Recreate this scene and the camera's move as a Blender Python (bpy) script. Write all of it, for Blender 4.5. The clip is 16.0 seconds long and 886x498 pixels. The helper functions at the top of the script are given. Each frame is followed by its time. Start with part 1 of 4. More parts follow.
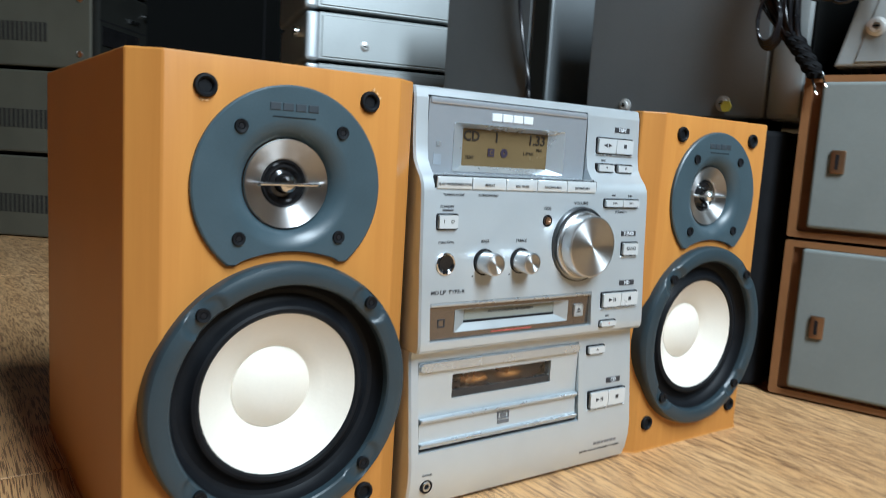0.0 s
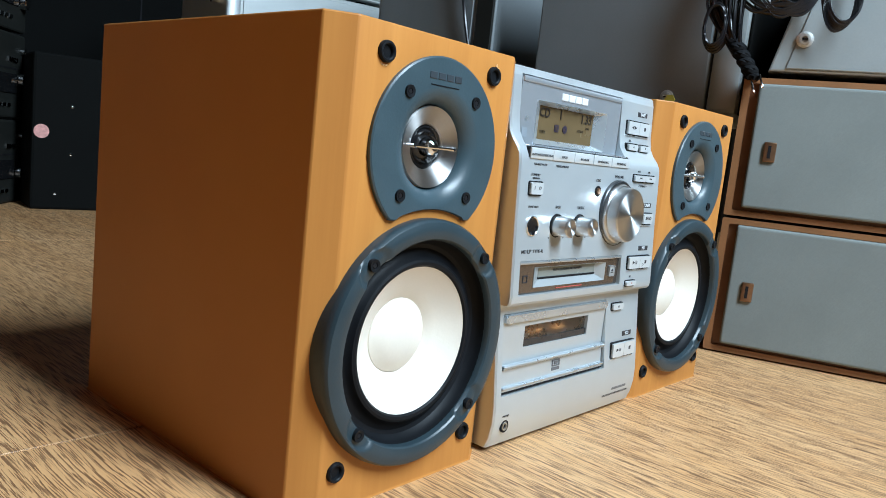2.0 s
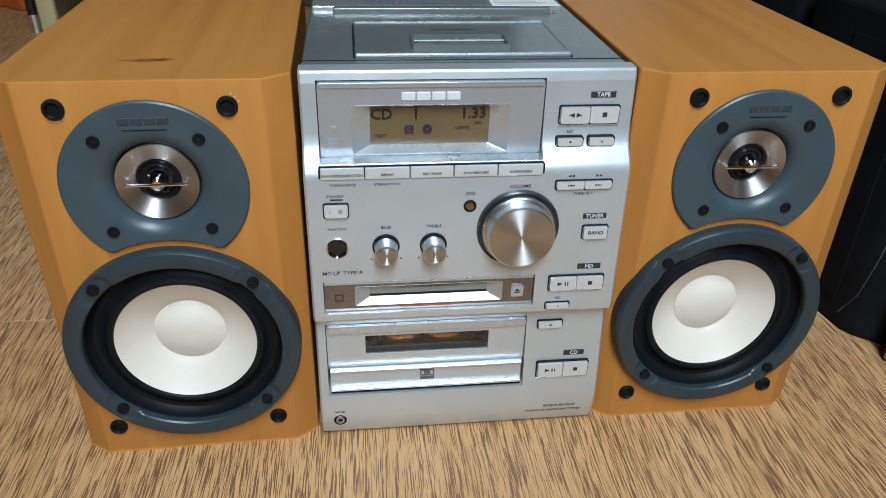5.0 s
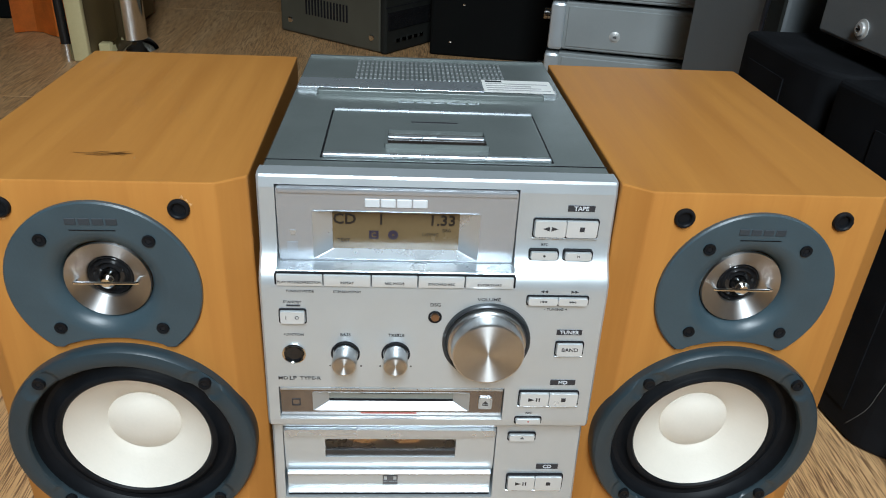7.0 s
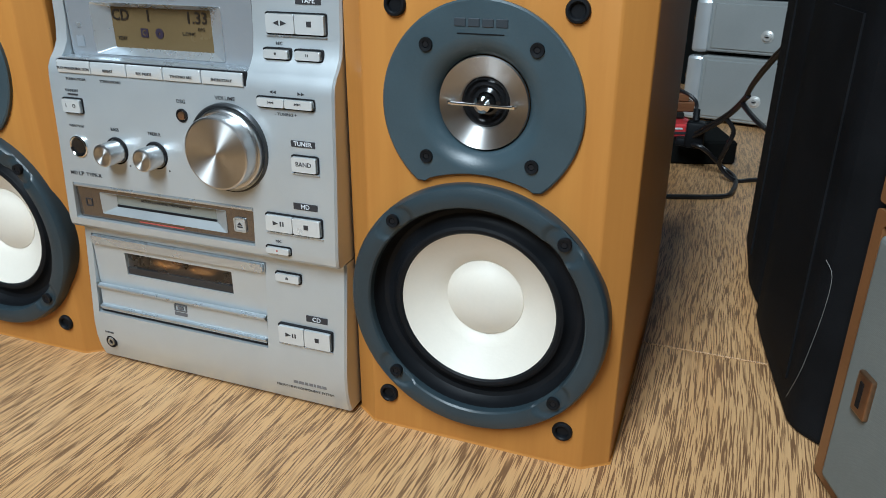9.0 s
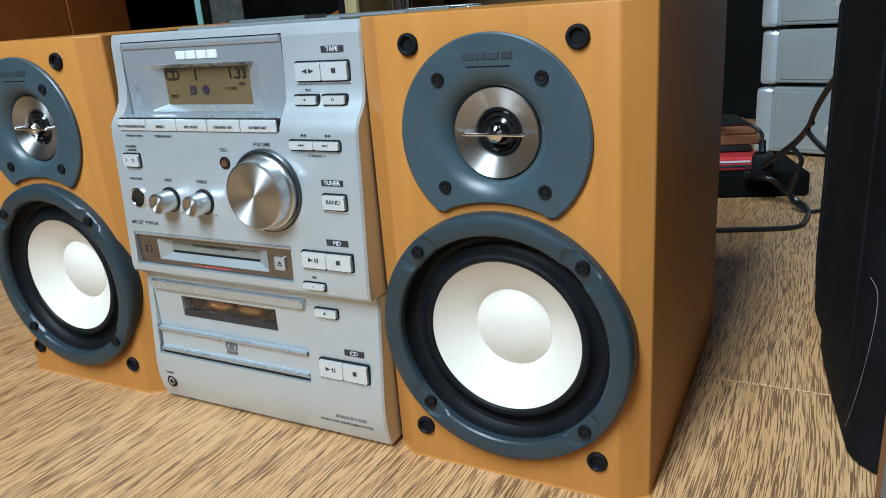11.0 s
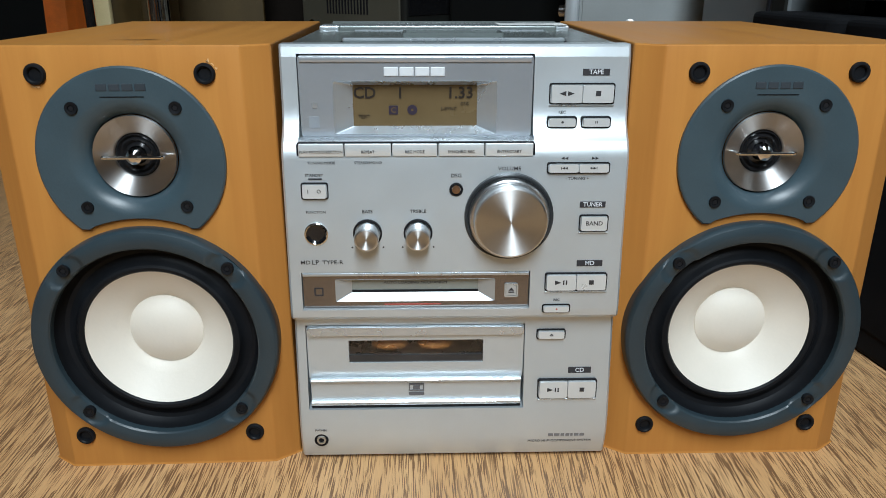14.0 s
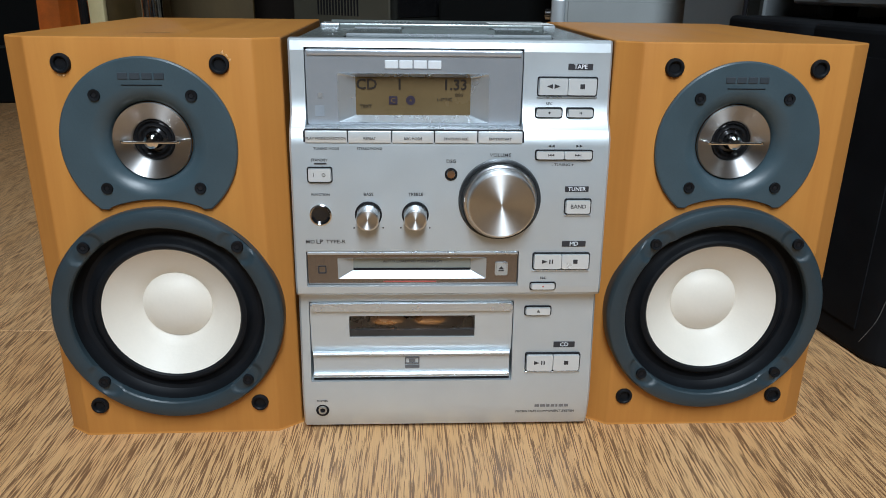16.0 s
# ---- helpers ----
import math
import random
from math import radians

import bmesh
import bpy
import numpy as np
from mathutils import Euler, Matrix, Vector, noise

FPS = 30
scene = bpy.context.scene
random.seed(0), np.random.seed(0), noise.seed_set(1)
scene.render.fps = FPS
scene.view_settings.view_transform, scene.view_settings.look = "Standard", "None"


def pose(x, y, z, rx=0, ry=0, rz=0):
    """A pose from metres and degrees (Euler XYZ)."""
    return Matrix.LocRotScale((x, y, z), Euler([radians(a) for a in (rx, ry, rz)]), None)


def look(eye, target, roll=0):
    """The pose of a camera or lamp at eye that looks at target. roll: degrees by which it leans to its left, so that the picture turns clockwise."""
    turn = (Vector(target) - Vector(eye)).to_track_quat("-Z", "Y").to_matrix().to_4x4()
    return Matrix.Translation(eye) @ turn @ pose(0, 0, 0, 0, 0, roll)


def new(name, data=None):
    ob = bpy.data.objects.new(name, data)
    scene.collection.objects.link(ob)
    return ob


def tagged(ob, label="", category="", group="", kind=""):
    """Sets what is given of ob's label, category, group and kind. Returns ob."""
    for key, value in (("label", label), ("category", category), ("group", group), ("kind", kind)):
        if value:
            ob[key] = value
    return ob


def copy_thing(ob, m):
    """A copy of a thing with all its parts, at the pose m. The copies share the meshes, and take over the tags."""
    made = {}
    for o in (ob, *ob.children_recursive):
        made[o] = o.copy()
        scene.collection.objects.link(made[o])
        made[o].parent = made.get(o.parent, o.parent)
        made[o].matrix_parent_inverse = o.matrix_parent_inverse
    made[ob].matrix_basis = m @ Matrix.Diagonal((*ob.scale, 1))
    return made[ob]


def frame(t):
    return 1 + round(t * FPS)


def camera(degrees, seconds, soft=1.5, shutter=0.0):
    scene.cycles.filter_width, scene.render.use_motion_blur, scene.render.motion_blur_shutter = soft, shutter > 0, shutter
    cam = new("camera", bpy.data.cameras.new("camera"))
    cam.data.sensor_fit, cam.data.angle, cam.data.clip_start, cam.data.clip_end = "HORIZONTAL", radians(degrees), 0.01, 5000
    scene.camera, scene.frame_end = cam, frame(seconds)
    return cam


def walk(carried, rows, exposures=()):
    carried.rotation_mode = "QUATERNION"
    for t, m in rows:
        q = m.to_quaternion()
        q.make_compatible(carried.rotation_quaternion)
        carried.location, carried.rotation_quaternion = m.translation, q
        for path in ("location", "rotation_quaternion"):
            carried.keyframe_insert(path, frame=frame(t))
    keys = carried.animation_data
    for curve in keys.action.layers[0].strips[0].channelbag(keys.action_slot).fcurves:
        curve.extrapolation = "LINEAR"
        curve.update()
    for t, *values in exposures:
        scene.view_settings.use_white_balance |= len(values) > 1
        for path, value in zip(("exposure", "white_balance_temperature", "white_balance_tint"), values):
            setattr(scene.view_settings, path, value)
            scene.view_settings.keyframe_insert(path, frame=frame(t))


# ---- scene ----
cam = camera(62.0, 16.0, soft=0.9, shutter=0.4)
EXPOSURES = [(0, 0.06, 5900, 6), (1.5, 0.3, 5600, 4), (3, 0.15, 5700, 5), (5.5, -0.58, 6100, 9), (7, -0.38, 6200, 8), (8.2, -0.42, 6100, 7), (11, -0.1, 5700, 4), (12.5, -0.5, 6300, 8), (14.5, -0.47, 6150, 8), (16, -0.5, 6100, 10)]
PATH = [
    (0, (-0.312, -0.353, 0.209), (0.82, 1.276, -0.046), 3.5),
    (0.5, (-0.386, -0.316, 0.193), (0.971, 1.12, -0.117), 3.2),
    (1, (-0.442, -0.287, 0.187), (1.0, 1.06, -0.14), 5.3),
    (1.5, (-0.457, -0.286, 0.186), (1.017, 1.037, -0.095), 5.9),
    (2, (-0.457, -0.286, 0.189), (1.018, 1.039, -0.075), 6.1),
    (2.5, (-0.452, -0.298, 0.2), (1.025, 1.02, -0.088), 6.6),
    (3, (-0.391, -0.332, 0.241), (0.868, 1.155, -0.207), 7.1),
    (3.2, (-0.363, -0.349, 0.256), (0.879, 1.145, -0.221), 7.6),
    (5.3, (-0.042, -0.385, 0.382), (0.099, 1.321, -0.653), 1.3),
    (5.5, (-0.037, -0.365, 0.394), (0.095, 1.343, -0.638), 1.5),
    (6, (-0.024, -0.334, 0.408), (0.129, 1.367, -0.632), 2.7),
    (6.5, (-0.026, -0.34, 0.41), (0.096, 1.357, -0.64), 2.5),
    (7, (-0.021, -0.343, 0.397), (0.103, 1.4, -0.576), 3.1),
    (7.5, (0.016, -0.358, 0.361), (0.112, 1.406, -0.575), 1.4),
    (8, (0.115, -0.36, 0.288), (-0.135, 1.453, -0.517), 3.1),
    (8.2, (0.161, -0.35, 0.279), (-0.182, 1.435, -0.556), 3.2),
    (10.3, (0.307, -0.329, 0.249), (-0.607, 1.329, -0.394), -4.3),
    (10.5, (0.308, -0.334, 0.251), (-0.596, 1.329, -0.398), -4.2),
    (11, (0.307, -0.331, 0.251), (-0.587, 1.342, -0.382), -4.3),
    (11.5, (0.227, -0.338, 0.26), (-0.246, 1.505, -0.355), -2.0),
    (12, (0.067, -0.354, 0.27), (-0.09, 1.572, -0.25), 0.3),
    (12.3, (0.020, -0.364, 0.278), (0.07, 1.535, -0.35), 0.0),
    (12.5, (0.018, -0.369, 0.281), (0.063, 1.52, -0.374), -0.3),
    (13, (-0.003, -0.39, 0.276), (0.051, 1.493, -0.395), 2.0),
    (13.5, (-0.013, -0.398, 0.28), (0.048, 1.489, -0.381), 0.2),
    (14, (-0.017, -0.398, 0.277), (0.032, 1.481, -0.405), 0.1),
    (14.5, (-0.021, -0.407, 0.275), (0.042, 1.474, -0.401), 0.6),
    (15, (-0.024, -0.424, 0.275), (0.038, 1.466, -0.377), 1.3),
    (15.5, (-0.025, -0.431, 0.278), (0.084, 1.453, -0.386), 1.3),
    (16, (-0.024, -0.432, 0.275), (0.066, 1.45, -0.398), 0.8),
]
walk(cam, [(t, look(eye, target, roll)) for t, eye, target, roll in PATH], EXPOSURES)

# ---- light ----
world = bpy.data.worlds.new("sky")
scene.world = world
world.use_nodes = True
wn = world.node_tree.nodes
sky = wn.new("ShaderNodeTexSky")
sky.sky_type, sky.sun_disc = "NISHITA", False
sky.sun_elevation, sky.sun_rotation = radians(42), radians(160)
world.node_tree.links.new(sky.outputs[0], wn["Background"].inputs[0])
wn["Background"].inputs[1].default_value = 0.1


def window_light(name, at, towards, w, h, watts, colour):
    data = bpy.data.lights.new(name, "AREA")
    data.shape, data.size, data.size_y, data.energy, data.color = "RECTANGLE", w, h, watts, colour
    ob = new(name, data)
    ob.matrix_world = look(at, towards)
    return ob


# unseen window behind the camera, narrow so the speakers' sides get no direct light
window_light("window_daylight", (0.035, -1.16, 1.46), (0.03, 0.0, 0.15), 0.36, 1.1, 62, (0.86, 0.95, 1.0))

# ---- materials ----


def mat(name, colour, rough=0.5, metal=0.0, var=0.12, scale=60.0, bump=0.0, stretch=(1, 1, 1), coat=0.0, second=None, fine=400.0, alpha_rand=0.0):
    """A surface with two scales of variation: broad patches and fine grain, both in object space."""
    m = bpy.data.materials.new(name)
    m.use_nodes = True
    nt = m.node_tree
    n, l = nt.nodes, nt.links
    b = n["Principled BSDF"]
    tc = n.new("ShaderNodeTexCoord")
    mp = n.new("ShaderNodeMapping")
    mp.inputs["Scale"].default_value = stretch
    l.new(tc.outputs["Object"], mp.inputs[0])
    n1, n2 = n.new("ShaderNodeTexNoise"), n.new("ShaderNodeTexNoise")
    n1.inputs["Scale"].default_value, n1.inputs["Detail"].default_value = scale, 5
    n2.inputs["Scale"].default_value, n2.inputs["Detail"].default_value = fine, 3
    l.new(mp.outputs[0], n1.inputs[0])
    l.new(mp.outputs[0], n2.inputs[0])
    mix = n.new("ShaderNodeMix")
    mix.data_type = "RGBA"
    dark = second or tuple(c * (1 - 2 * var) for c in colour)
    light = tuple(min(1, c * (1 + var)) for c in colour) if second is None else colour
    mix.inputs["A"].default_value, mix.inputs["B"].default_value = (*dark, 1), (*light, 1)
    add = n.new("ShaderNodeMath")
    add.operation, add.use_clamp = "MULTIPLY_ADD", True
    l.new(n2.outputs["Fac"], add.inputs[0])
    add.inputs[1].default_value = 0.45
    ramp = n.new("ShaderNodeMapRange")
    ramp.inputs["From Min"].default_value, ramp.inputs["From Max"].default_value = 0.3, 0.7
    ramp.inputs["To Max"].default_value = 0.6
    l.new(n1.outputs["Fac"], ramp.inputs[0])
    l.new(ramp.outputs[0], add.inputs[2])
    l.new(add.outputs[0], mix.inputs["Factor"])
    l.new(mix.outputs["Result"], b.inputs["Base Color"])
    rr = n.new("ShaderNodeMapRange")
    rr.inputs["To Min"].default_value, rr.inputs["To Max"].default_value = max(0.02, rough - 0.07), min(1, rough + 0.07)
    l.new(n1.outputs["Fac"], rr.inputs[0])
    l.new(rr.outputs[0], b.inputs["Roughness"])
    b.inputs["Metallic"].default_value = metal
    b.inputs["Coat Weight"].default_value = coat
    b.inputs["Coat Roughness"].default_value = 0.08
    if bump:
        bp = n.new("ShaderNodeBump")
        bp.inputs["Strength"].default_value, bp.inputs["Distance"].default_value = bump, 0.0006
        l.new(n2.outputs["Fac"], bp.inputs["Height"])
        l.new(bp.outputs[0], b.inputs["Normal"])
    return m


def spun(name, colour, rough=0.22):
    """Metal turned on a lathe: streaks that run out from the middle of the disc, and a highlight across them."""
    m = mat(name, colour, rough + 0.2, 1.0, 0.05)
    n, l = m.node_tree.nodes, m.node_tree.links
    b = n["Principled BSDF"]
    tg = n.new("ShaderNodeTangent")
    tg.direction_type, tg.axis = "RADIAL", "Y"
    l.new(tg.outputs[0], b.inputs["Tangent"])
    b.inputs["Anisotropic"].default_value, b.inputs["Anisotropic Rotation"].default_value = 0.9, 0.25
    return m


def floor_material():
    """Wood-look tile: pale tan ground with dark broken pores along the grain, a new cut of wood for each tile."""
    m = bpy.data.materials.new("wood_look_tile")
    m.use_nodes = True
    n, l = m.node_tree.nodes, m.node_tree.links
    b = n["Principled BSDF"]
    tc, oi = n.new("ShaderNodeTexCoord"), n.new("ShaderNodeObjectInfo")
    comb = n.new("ShaderNodeCombineXYZ")
    l.new(oi.outputs["Random"], comb.inputs[2])
    ad = n.new("ShaderNodeVectorMath")
    ad.operation = "MULTIPLY_ADD"
    ad.inputs[1].default_value = (0, 0, 13)
    l.new(comb.outputs[0], ad.inputs[0])
    l.new(tc.outputs["Object"], ad.inputs[2])
    warp = n.new("ShaderNodeTexNoise")
    warp.inputs["Scale"].default_value, warp.inputs["Detail"].default_value = 5.0, 2
    l.new(ad.outputs[0], warp.inputs[0])
    wv = n.new("ShaderNodeVectorMath")
    wv.operation = "MULTIPLY_ADD"
    wv.inputs[1].default_value = (0.012, 0.0, 0)
    l.new(warp.outputs["Color"], wv.inputs[0])
    l.new(ad.outputs[0], wv.inputs[2])

    def streak(scale, stretch, detail, lo, hi, turn=8):
        mp = n.new("ShaderNodeMapping")
        mp.inputs["Scale"].default_value, mp.inputs["Rotation"].default_value = stretch, (0, 0, radians(turn))
        l.new(wv.outputs[0], mp.inputs[0])
        t = n.new("ShaderNodeTexNoise")
        t.inputs["Scale"].default_value, t.inputs["Detail"].default_value = scale, detail
        l.new(mp.outputs[0], t.inputs[0])
        r = n.new("ShaderNodeMapRange")
        r.inputs["From Min"].default_value, r.inputs["From Max"].default_value = lo, hi
        l.new(t.outputs["Fac"], r.inputs[0])
        return r

    broad = streak(30, (1, 0.1, 1), 3, 0.3, 0.7)
    pores = streak(1450, (1, 0.030, 1), 1, 0.50, 0.56)
    hair = streak(900, (1, 0.03, 1), 2, 0.35, 0.75)
    where = streak(220, (1, 0.09, 1), 2, 0.20, 0.45)
    base = n.new("ShaderNodeMix")
    base.data_type = "RGBA"
    base.inputs["A"].default_value, base.inputs["B"].default_value = (0.61, 0.338, 0.140, 1), (0.71, 0.435, 0.208, 1)
    l.new(broad.outputs[0], base.inputs["Factor"])
    m2 = n.new("ShaderNodeMix")
    m2.data_type = "RGBA"
    l.new(base.outputs["Result"], m2.inputs["A"])
    m2.inputs["B"].default_value = (0.46, 0.27, 0.13, 1)
    hm = n.new("ShaderNodeMath")
    hm.operation = "MULTIPLY"
    hm.inputs[1].default_value = 0.4
    l.new(hair.outputs[0], hm.inputs[0])
    l.new(hm.outputs[0], m2.inputs["Factor"])
    pm = n.new("ShaderNodeMath")
    pm.operation = "MULTIPLY"
    l.new(pores.outputs[0], pm.inputs[0])
    l.new(where.outputs[0], pm.inputs[1])
    pq = n.new("ShaderNodeMath")
    pq.operation = "MULTIPLY"
    pq.inputs[1].default_value = 0.92
    l.new(pm.outputs[0], pq.inputs[0])
    m3 = n.new("ShaderNodeMix")
    m3.data_type = "RGBA"
    l.new(m2.outputs["Result"], m3.inputs["A"])
    m3.inputs["B"].default_value = (0.17, 0.085, 0.040, 1)
    l.new(pq.outputs[0], m3.inputs["Factor"])
    l.new(m3.outputs["Result"], b.inputs["Base Color"])
    b.inputs["Roughness"].default_value = 0.42
    bp = n.new("ShaderNodeBump")
    bp.invert = True
    bp.inputs["Strength"].default_value, bp.inputs["Distance"].default_value = 0.4, 0.0006
    l.new(pm.outputs[0], bp.inputs["Height"])
    l.new(bp.outputs[0], b.inputs["Normal"])
    return m


def weave_material(name, colour, dark, scale):
    """Woven grille cloth: fine crossing threads over faded patches."""
    m = mat(name, colour, 0.85, 0.0, 0.12, 12)
    n, l = m.node_tree.nodes, m.node_tree.links
    b = n["Principled BSDF"]
    tc = n.new("ShaderNodeTexCoord")
    mp = n.new("ShaderNodeMapping")
    mp.inputs["Rotation"].default_value = (0, radians(45), 0)
    l.new(tc.outputs["Object"], mp.inputs[0])
    ck = n.new("ShaderNodeTexChecker")
    ck.inputs["Scale"].default_value = scale
    l.new(mp.outputs[0], ck.inputs[0])
    old = b.inputs["Base Color"].links[0].from_socket
    mx = n.new("ShaderNodeMix")
    mx.data_type = "RGBA"
    mx.inputs["B"].default_value = (*dark, 1)
    l.new(old, mx.inputs["A"])
    f = n.new("ShaderNodeMath")
    f.operation = "MULTIPLY"
    f.inputs[1].default_value = 0.55
    l.new(ck.outputs["Fac"], f.inputs[0])
    l.new(f.outputs[0], mx.inputs["Factor"])
    l.new(mx.outputs["Result"], b.inputs["Base Color"])
    return m


BEECH = mat("beech_laminate", (0.50, 0.222, 0.050), 0.42, 0, 0.1, 75, 0.10, (1, 0.05, 0.045), second=(0.40, 0.163, 0.036), fine=420)
SILVER = mat("silver_paint", (0.60, 0.645, 0.67), 0.35, 0.57, 0.03, 40, 0.06, fine=1500)
SILVER_BRIGHT = mat("bright_silver", (0.60, 0.65, 0.69), 0.28, 0.75, 0.03, 60)
KEY = mat("silver_key", (0.70, 0.735, 0.75), 0.3, 0.4, 0.03, 60)
TOPMETAL = mat("grey_metal_top", (0.19, 0.215, 0.21), 0.24, 0.35, 0.1, 18, 0.03, fine=900)
DISPLAY = mat("smoked_display_panel", (0.42, 0.45, 0.485), 0.22, 0.5, 0.04, 30, coat=0.7)
BAYMETAL = mat("polished_bay_metal", (0.235, 0.215, 0.205), 0.13, 0.9, 0.05, 30)
LCD = mat("amber_lcd", (0.135, 0.094, 0.045), 0.25, 0, 0.06, 40, coat=0.6)
INK = mat("dark_print", (0.03, 0.03, 0.035), 0.5, 0, 0.1)
LCDINK = mat("lcd_segment", (0.014, 0.008, 0.004), 0.5, 0, 0.1)
LCDBLUE = mat("lcd_icon", (0.022, 0.014, 0.030), 0.5, 0, 0.1)
WHITEPRINT = mat("white_print", (0.66, 0.69, 0.72), 0.5, 0, 0.05)
GROOVE = mat("dark_gap_and_shade", (0.012, 0.012, 0.014), 0.6, 0, 0.2)
SLATE = mat("slate_plastic", (0.044, 0.071, 0.087), 0.36, 0, 0.1, 40, 0.12, fine=900)
RUBBER = mat("black_rubber", (0.008, 0.009, 0.011), 0.5, 0, 0.2, 60)
CONE = mat("white_cone", (0.74, 0.69, 0.605), 0.5, 0, 0.03, 30, 0.1, fine=500)
SPUN = spun("spun_aluminium", (0.60, 0.60, 0.595), 0.27)
SPUNDARK = spun("spun_ring", (0.48, 0.475, 0.47), 0.24)
CHIP = mat("chipped_edge", (0.72, 0.45, 0.20), 0.8, 0, 0.2, 300)
BEZEL = mat("slot_bezel_silver", (0.46, 0.49, 0.505), 0.4, 0.6, 0.03, 60)
KNOBSIDE = mat("knob_side", (0.64, 0.645, 0.65), 0.3, 1.0, 0.04)
CHROME = mat("chrome", (0.80, 0.80, 0.80), 0.1, 1.0, 0.04)
BLACKGLOSS = mat("black_gloss", (0.012, 0.012, 0.013), 0.15, 0, 0.2)
DARKGLASS = mat("dark_window", (0.035, 0.028, 0.024), 0.08, 0, 0.3, 20, coat=0.5)
# orange colour and weak emission imitate a warm glow; no lamp sits there
WINDOWGLOW = mat("window_glow", (0.70, 0.34, 0.10), 0.5, 0.0, 0.2, 20)
WINDOWGLOW.node_tree.nodes["Principled BSDF"].inputs["Emission Color"].default_value = (1.0, 0.36, 0.06, 1)
WINDOWGLOW.node_tree.nodes["Principled BSDF"].inputs["Emission Strength"].default_value = 0.07
SMOKE = mat("smoked_glass", (0.55, 0.48, 0.43), 0.28, 0, 0.05)
SMOKE.node_tree.nodes["Principled BSDF"].inputs["Transmission Weight"].default_value = 1.0
DARKWALL = mat("low_bounce_wall", (0.018, 0.012, 0.008), 0.6, 0, 0.2, 6, 0.2, (1, 1, 0.15))
SCREWHEAD = mat("bright_screw", (0.66, 0.66, 0.64), 0.32, 0.45, 0.08, 200)
REDLINE = mat("red_line", (0.45, 0.08, 0.06), 0.4, 0, 0.1)
OLDWOOD = mat("old_walnut", (0.20, 0.082, 0.032), 0.5, 0, 0.2, 30, 0.2, (0.1, 1, 1), second=(0.12, 0.046, 0.018))
CLOTH = weave_material("grey_grille_cloth", (0.205, 0.225, 0.215), (0.15, 0.166, 0.16), 1900)
BADGE = mat("copper_badge", (0.30, 0.175, 0.10), 0.3, 0.8, 0.2)
GREYMETAL = mat("grey_painted_metal", (0.22, 0.24, 0.25), 0.42, 0.35, 0.08, 8, 0.1)
SILVERCASE = mat("silver_case", (0.36, 0.385, 0.385), 0.4, 0.35, 0.07, 10, 0.1)
DARKCASE = mat("dark_grey_case", (0.018, 0.019, 0.017), 0.6, 0.0, 0.15, 12)
OLIVECASE = mat("olive_grey_case", (0.095, 0.092, 0.070), 0.5, 0.25, 0.1, 12, 0.1)
BLACKCASE = mat("black_case", (0.003, 0.0035, 0.0034), 0.85, 0, 0.25, 14, 0.1)
BLACKCLOTH = mat("black_cloth", (0.007, 0.0075, 0.009), 0.8, 0, 0.3, 30, 0.3, fine=1400)
CABLE = mat("black_cable", (0.010, 0.010, 0.012), 0.3, 0, 0.2)
YELLOW = mat("yellow_sticker", (0.62, 0.50, 0.06), 0.5, 0, 0.1)
PALEBOARD = mat("pale_board", (0.55, 0.47, 0.25), 0.5, 0, 0.1, 12)
BROWNBOARD = mat("brown_board", (0.13, 0.088, 0.032), 0.5, 0, 0.2, 10, 0.1, (1, 1, 0.1))
ORANGEWOOD = mat("orange_cabinet_wood", (0.50, 0.15, 0.03), 0.4, 0, 0.15, 10, 0.1, (1, 1, 0.1))
ORANGECLOTH = mat("orange_cloth", (0.80, 0.20, 0.02), 0.8, 0, 0.2, 20, 0.3)
RED = mat("red_card", (0.6, 0.045, 0.05), 0.45, 0, 0.1)
GLASSGREEN = mat("green_glass_edge", (0.30, 0.55, 0.52), 0.1, 0, 0.1)
PLASTER = mat("wall_plaster", (0.10, 0.097, 0.093), 0.9, 0, 0.06, 3, 0.2)
CEIL = mat("low_bounce_ceiling", (0.08, 0.08, 0.078), 0.9, 0, 0.04, 3)
GROUT = mat("tile_joint", (0.50, 0.37, 0.22), 0.9, 0, 0.2, 60)
STICKER = mat("paper_sticker", (0.78, 0.78, 0.75), 0.6, 0, 0.05)
SCUFF = mat("scuff", (0.34, 0.145, 0.036), 0.5, 0, 0.3, 200)
MARK = mat("mark_grey", (0.035, 0.045, 0.055), 0.4)
TILE = floor_material()
WFRAME = mat("dark_slate_frame", (0.024, 0.040, 0.050), 0.37, 0, 0.1, 40, 0.12, fine=900)
BEECH.node_tree.nodes["Principled BSDF"].inputs["Specular IOR Level"].default_value = 0.2
for m in (BLACKCASE, BLACKCLOTH, RUBBER, GROOVE, DARKWALL, DARKCASE):
    m.node_tree.nodes["Principled BSDF"].inputs["Specular IOR Level"].default_value = 0.14

# ---- builders ----


def mesh_of(bm, name, material, smooth=True):
    me = bpy.data.meshes.new(name)
    bmesh.ops.recalc_face_normals(bm, faces=bm.faces)
    few = len(bm.faces) < 320
    if smooth:
        for f in bm.faces:
            f.smooth = True
        for e in bm.edges:
            if len(e.link_faces) != 2:
                continue
            turn, areas = e.calc_face_angle(0), sorted(f.calc_area() for f in e.link_faces)
            # a broad flat face keeps its own plain shading beside a narrow rounded edge
            if turn > radians(28) or (few and turn > radians(3) and areas[1] > 15 * areas[0]):
                e.smooth = False
    bm.to_mesh(me)
    bm.free()
    me.materials.append(material)
    return me


def part(name, bm, material, parent, label=""):
    ob = new(name, mesh_of(bm, name, material))
    ob.parent = parent
    return tagged(ob, label) if label else ob


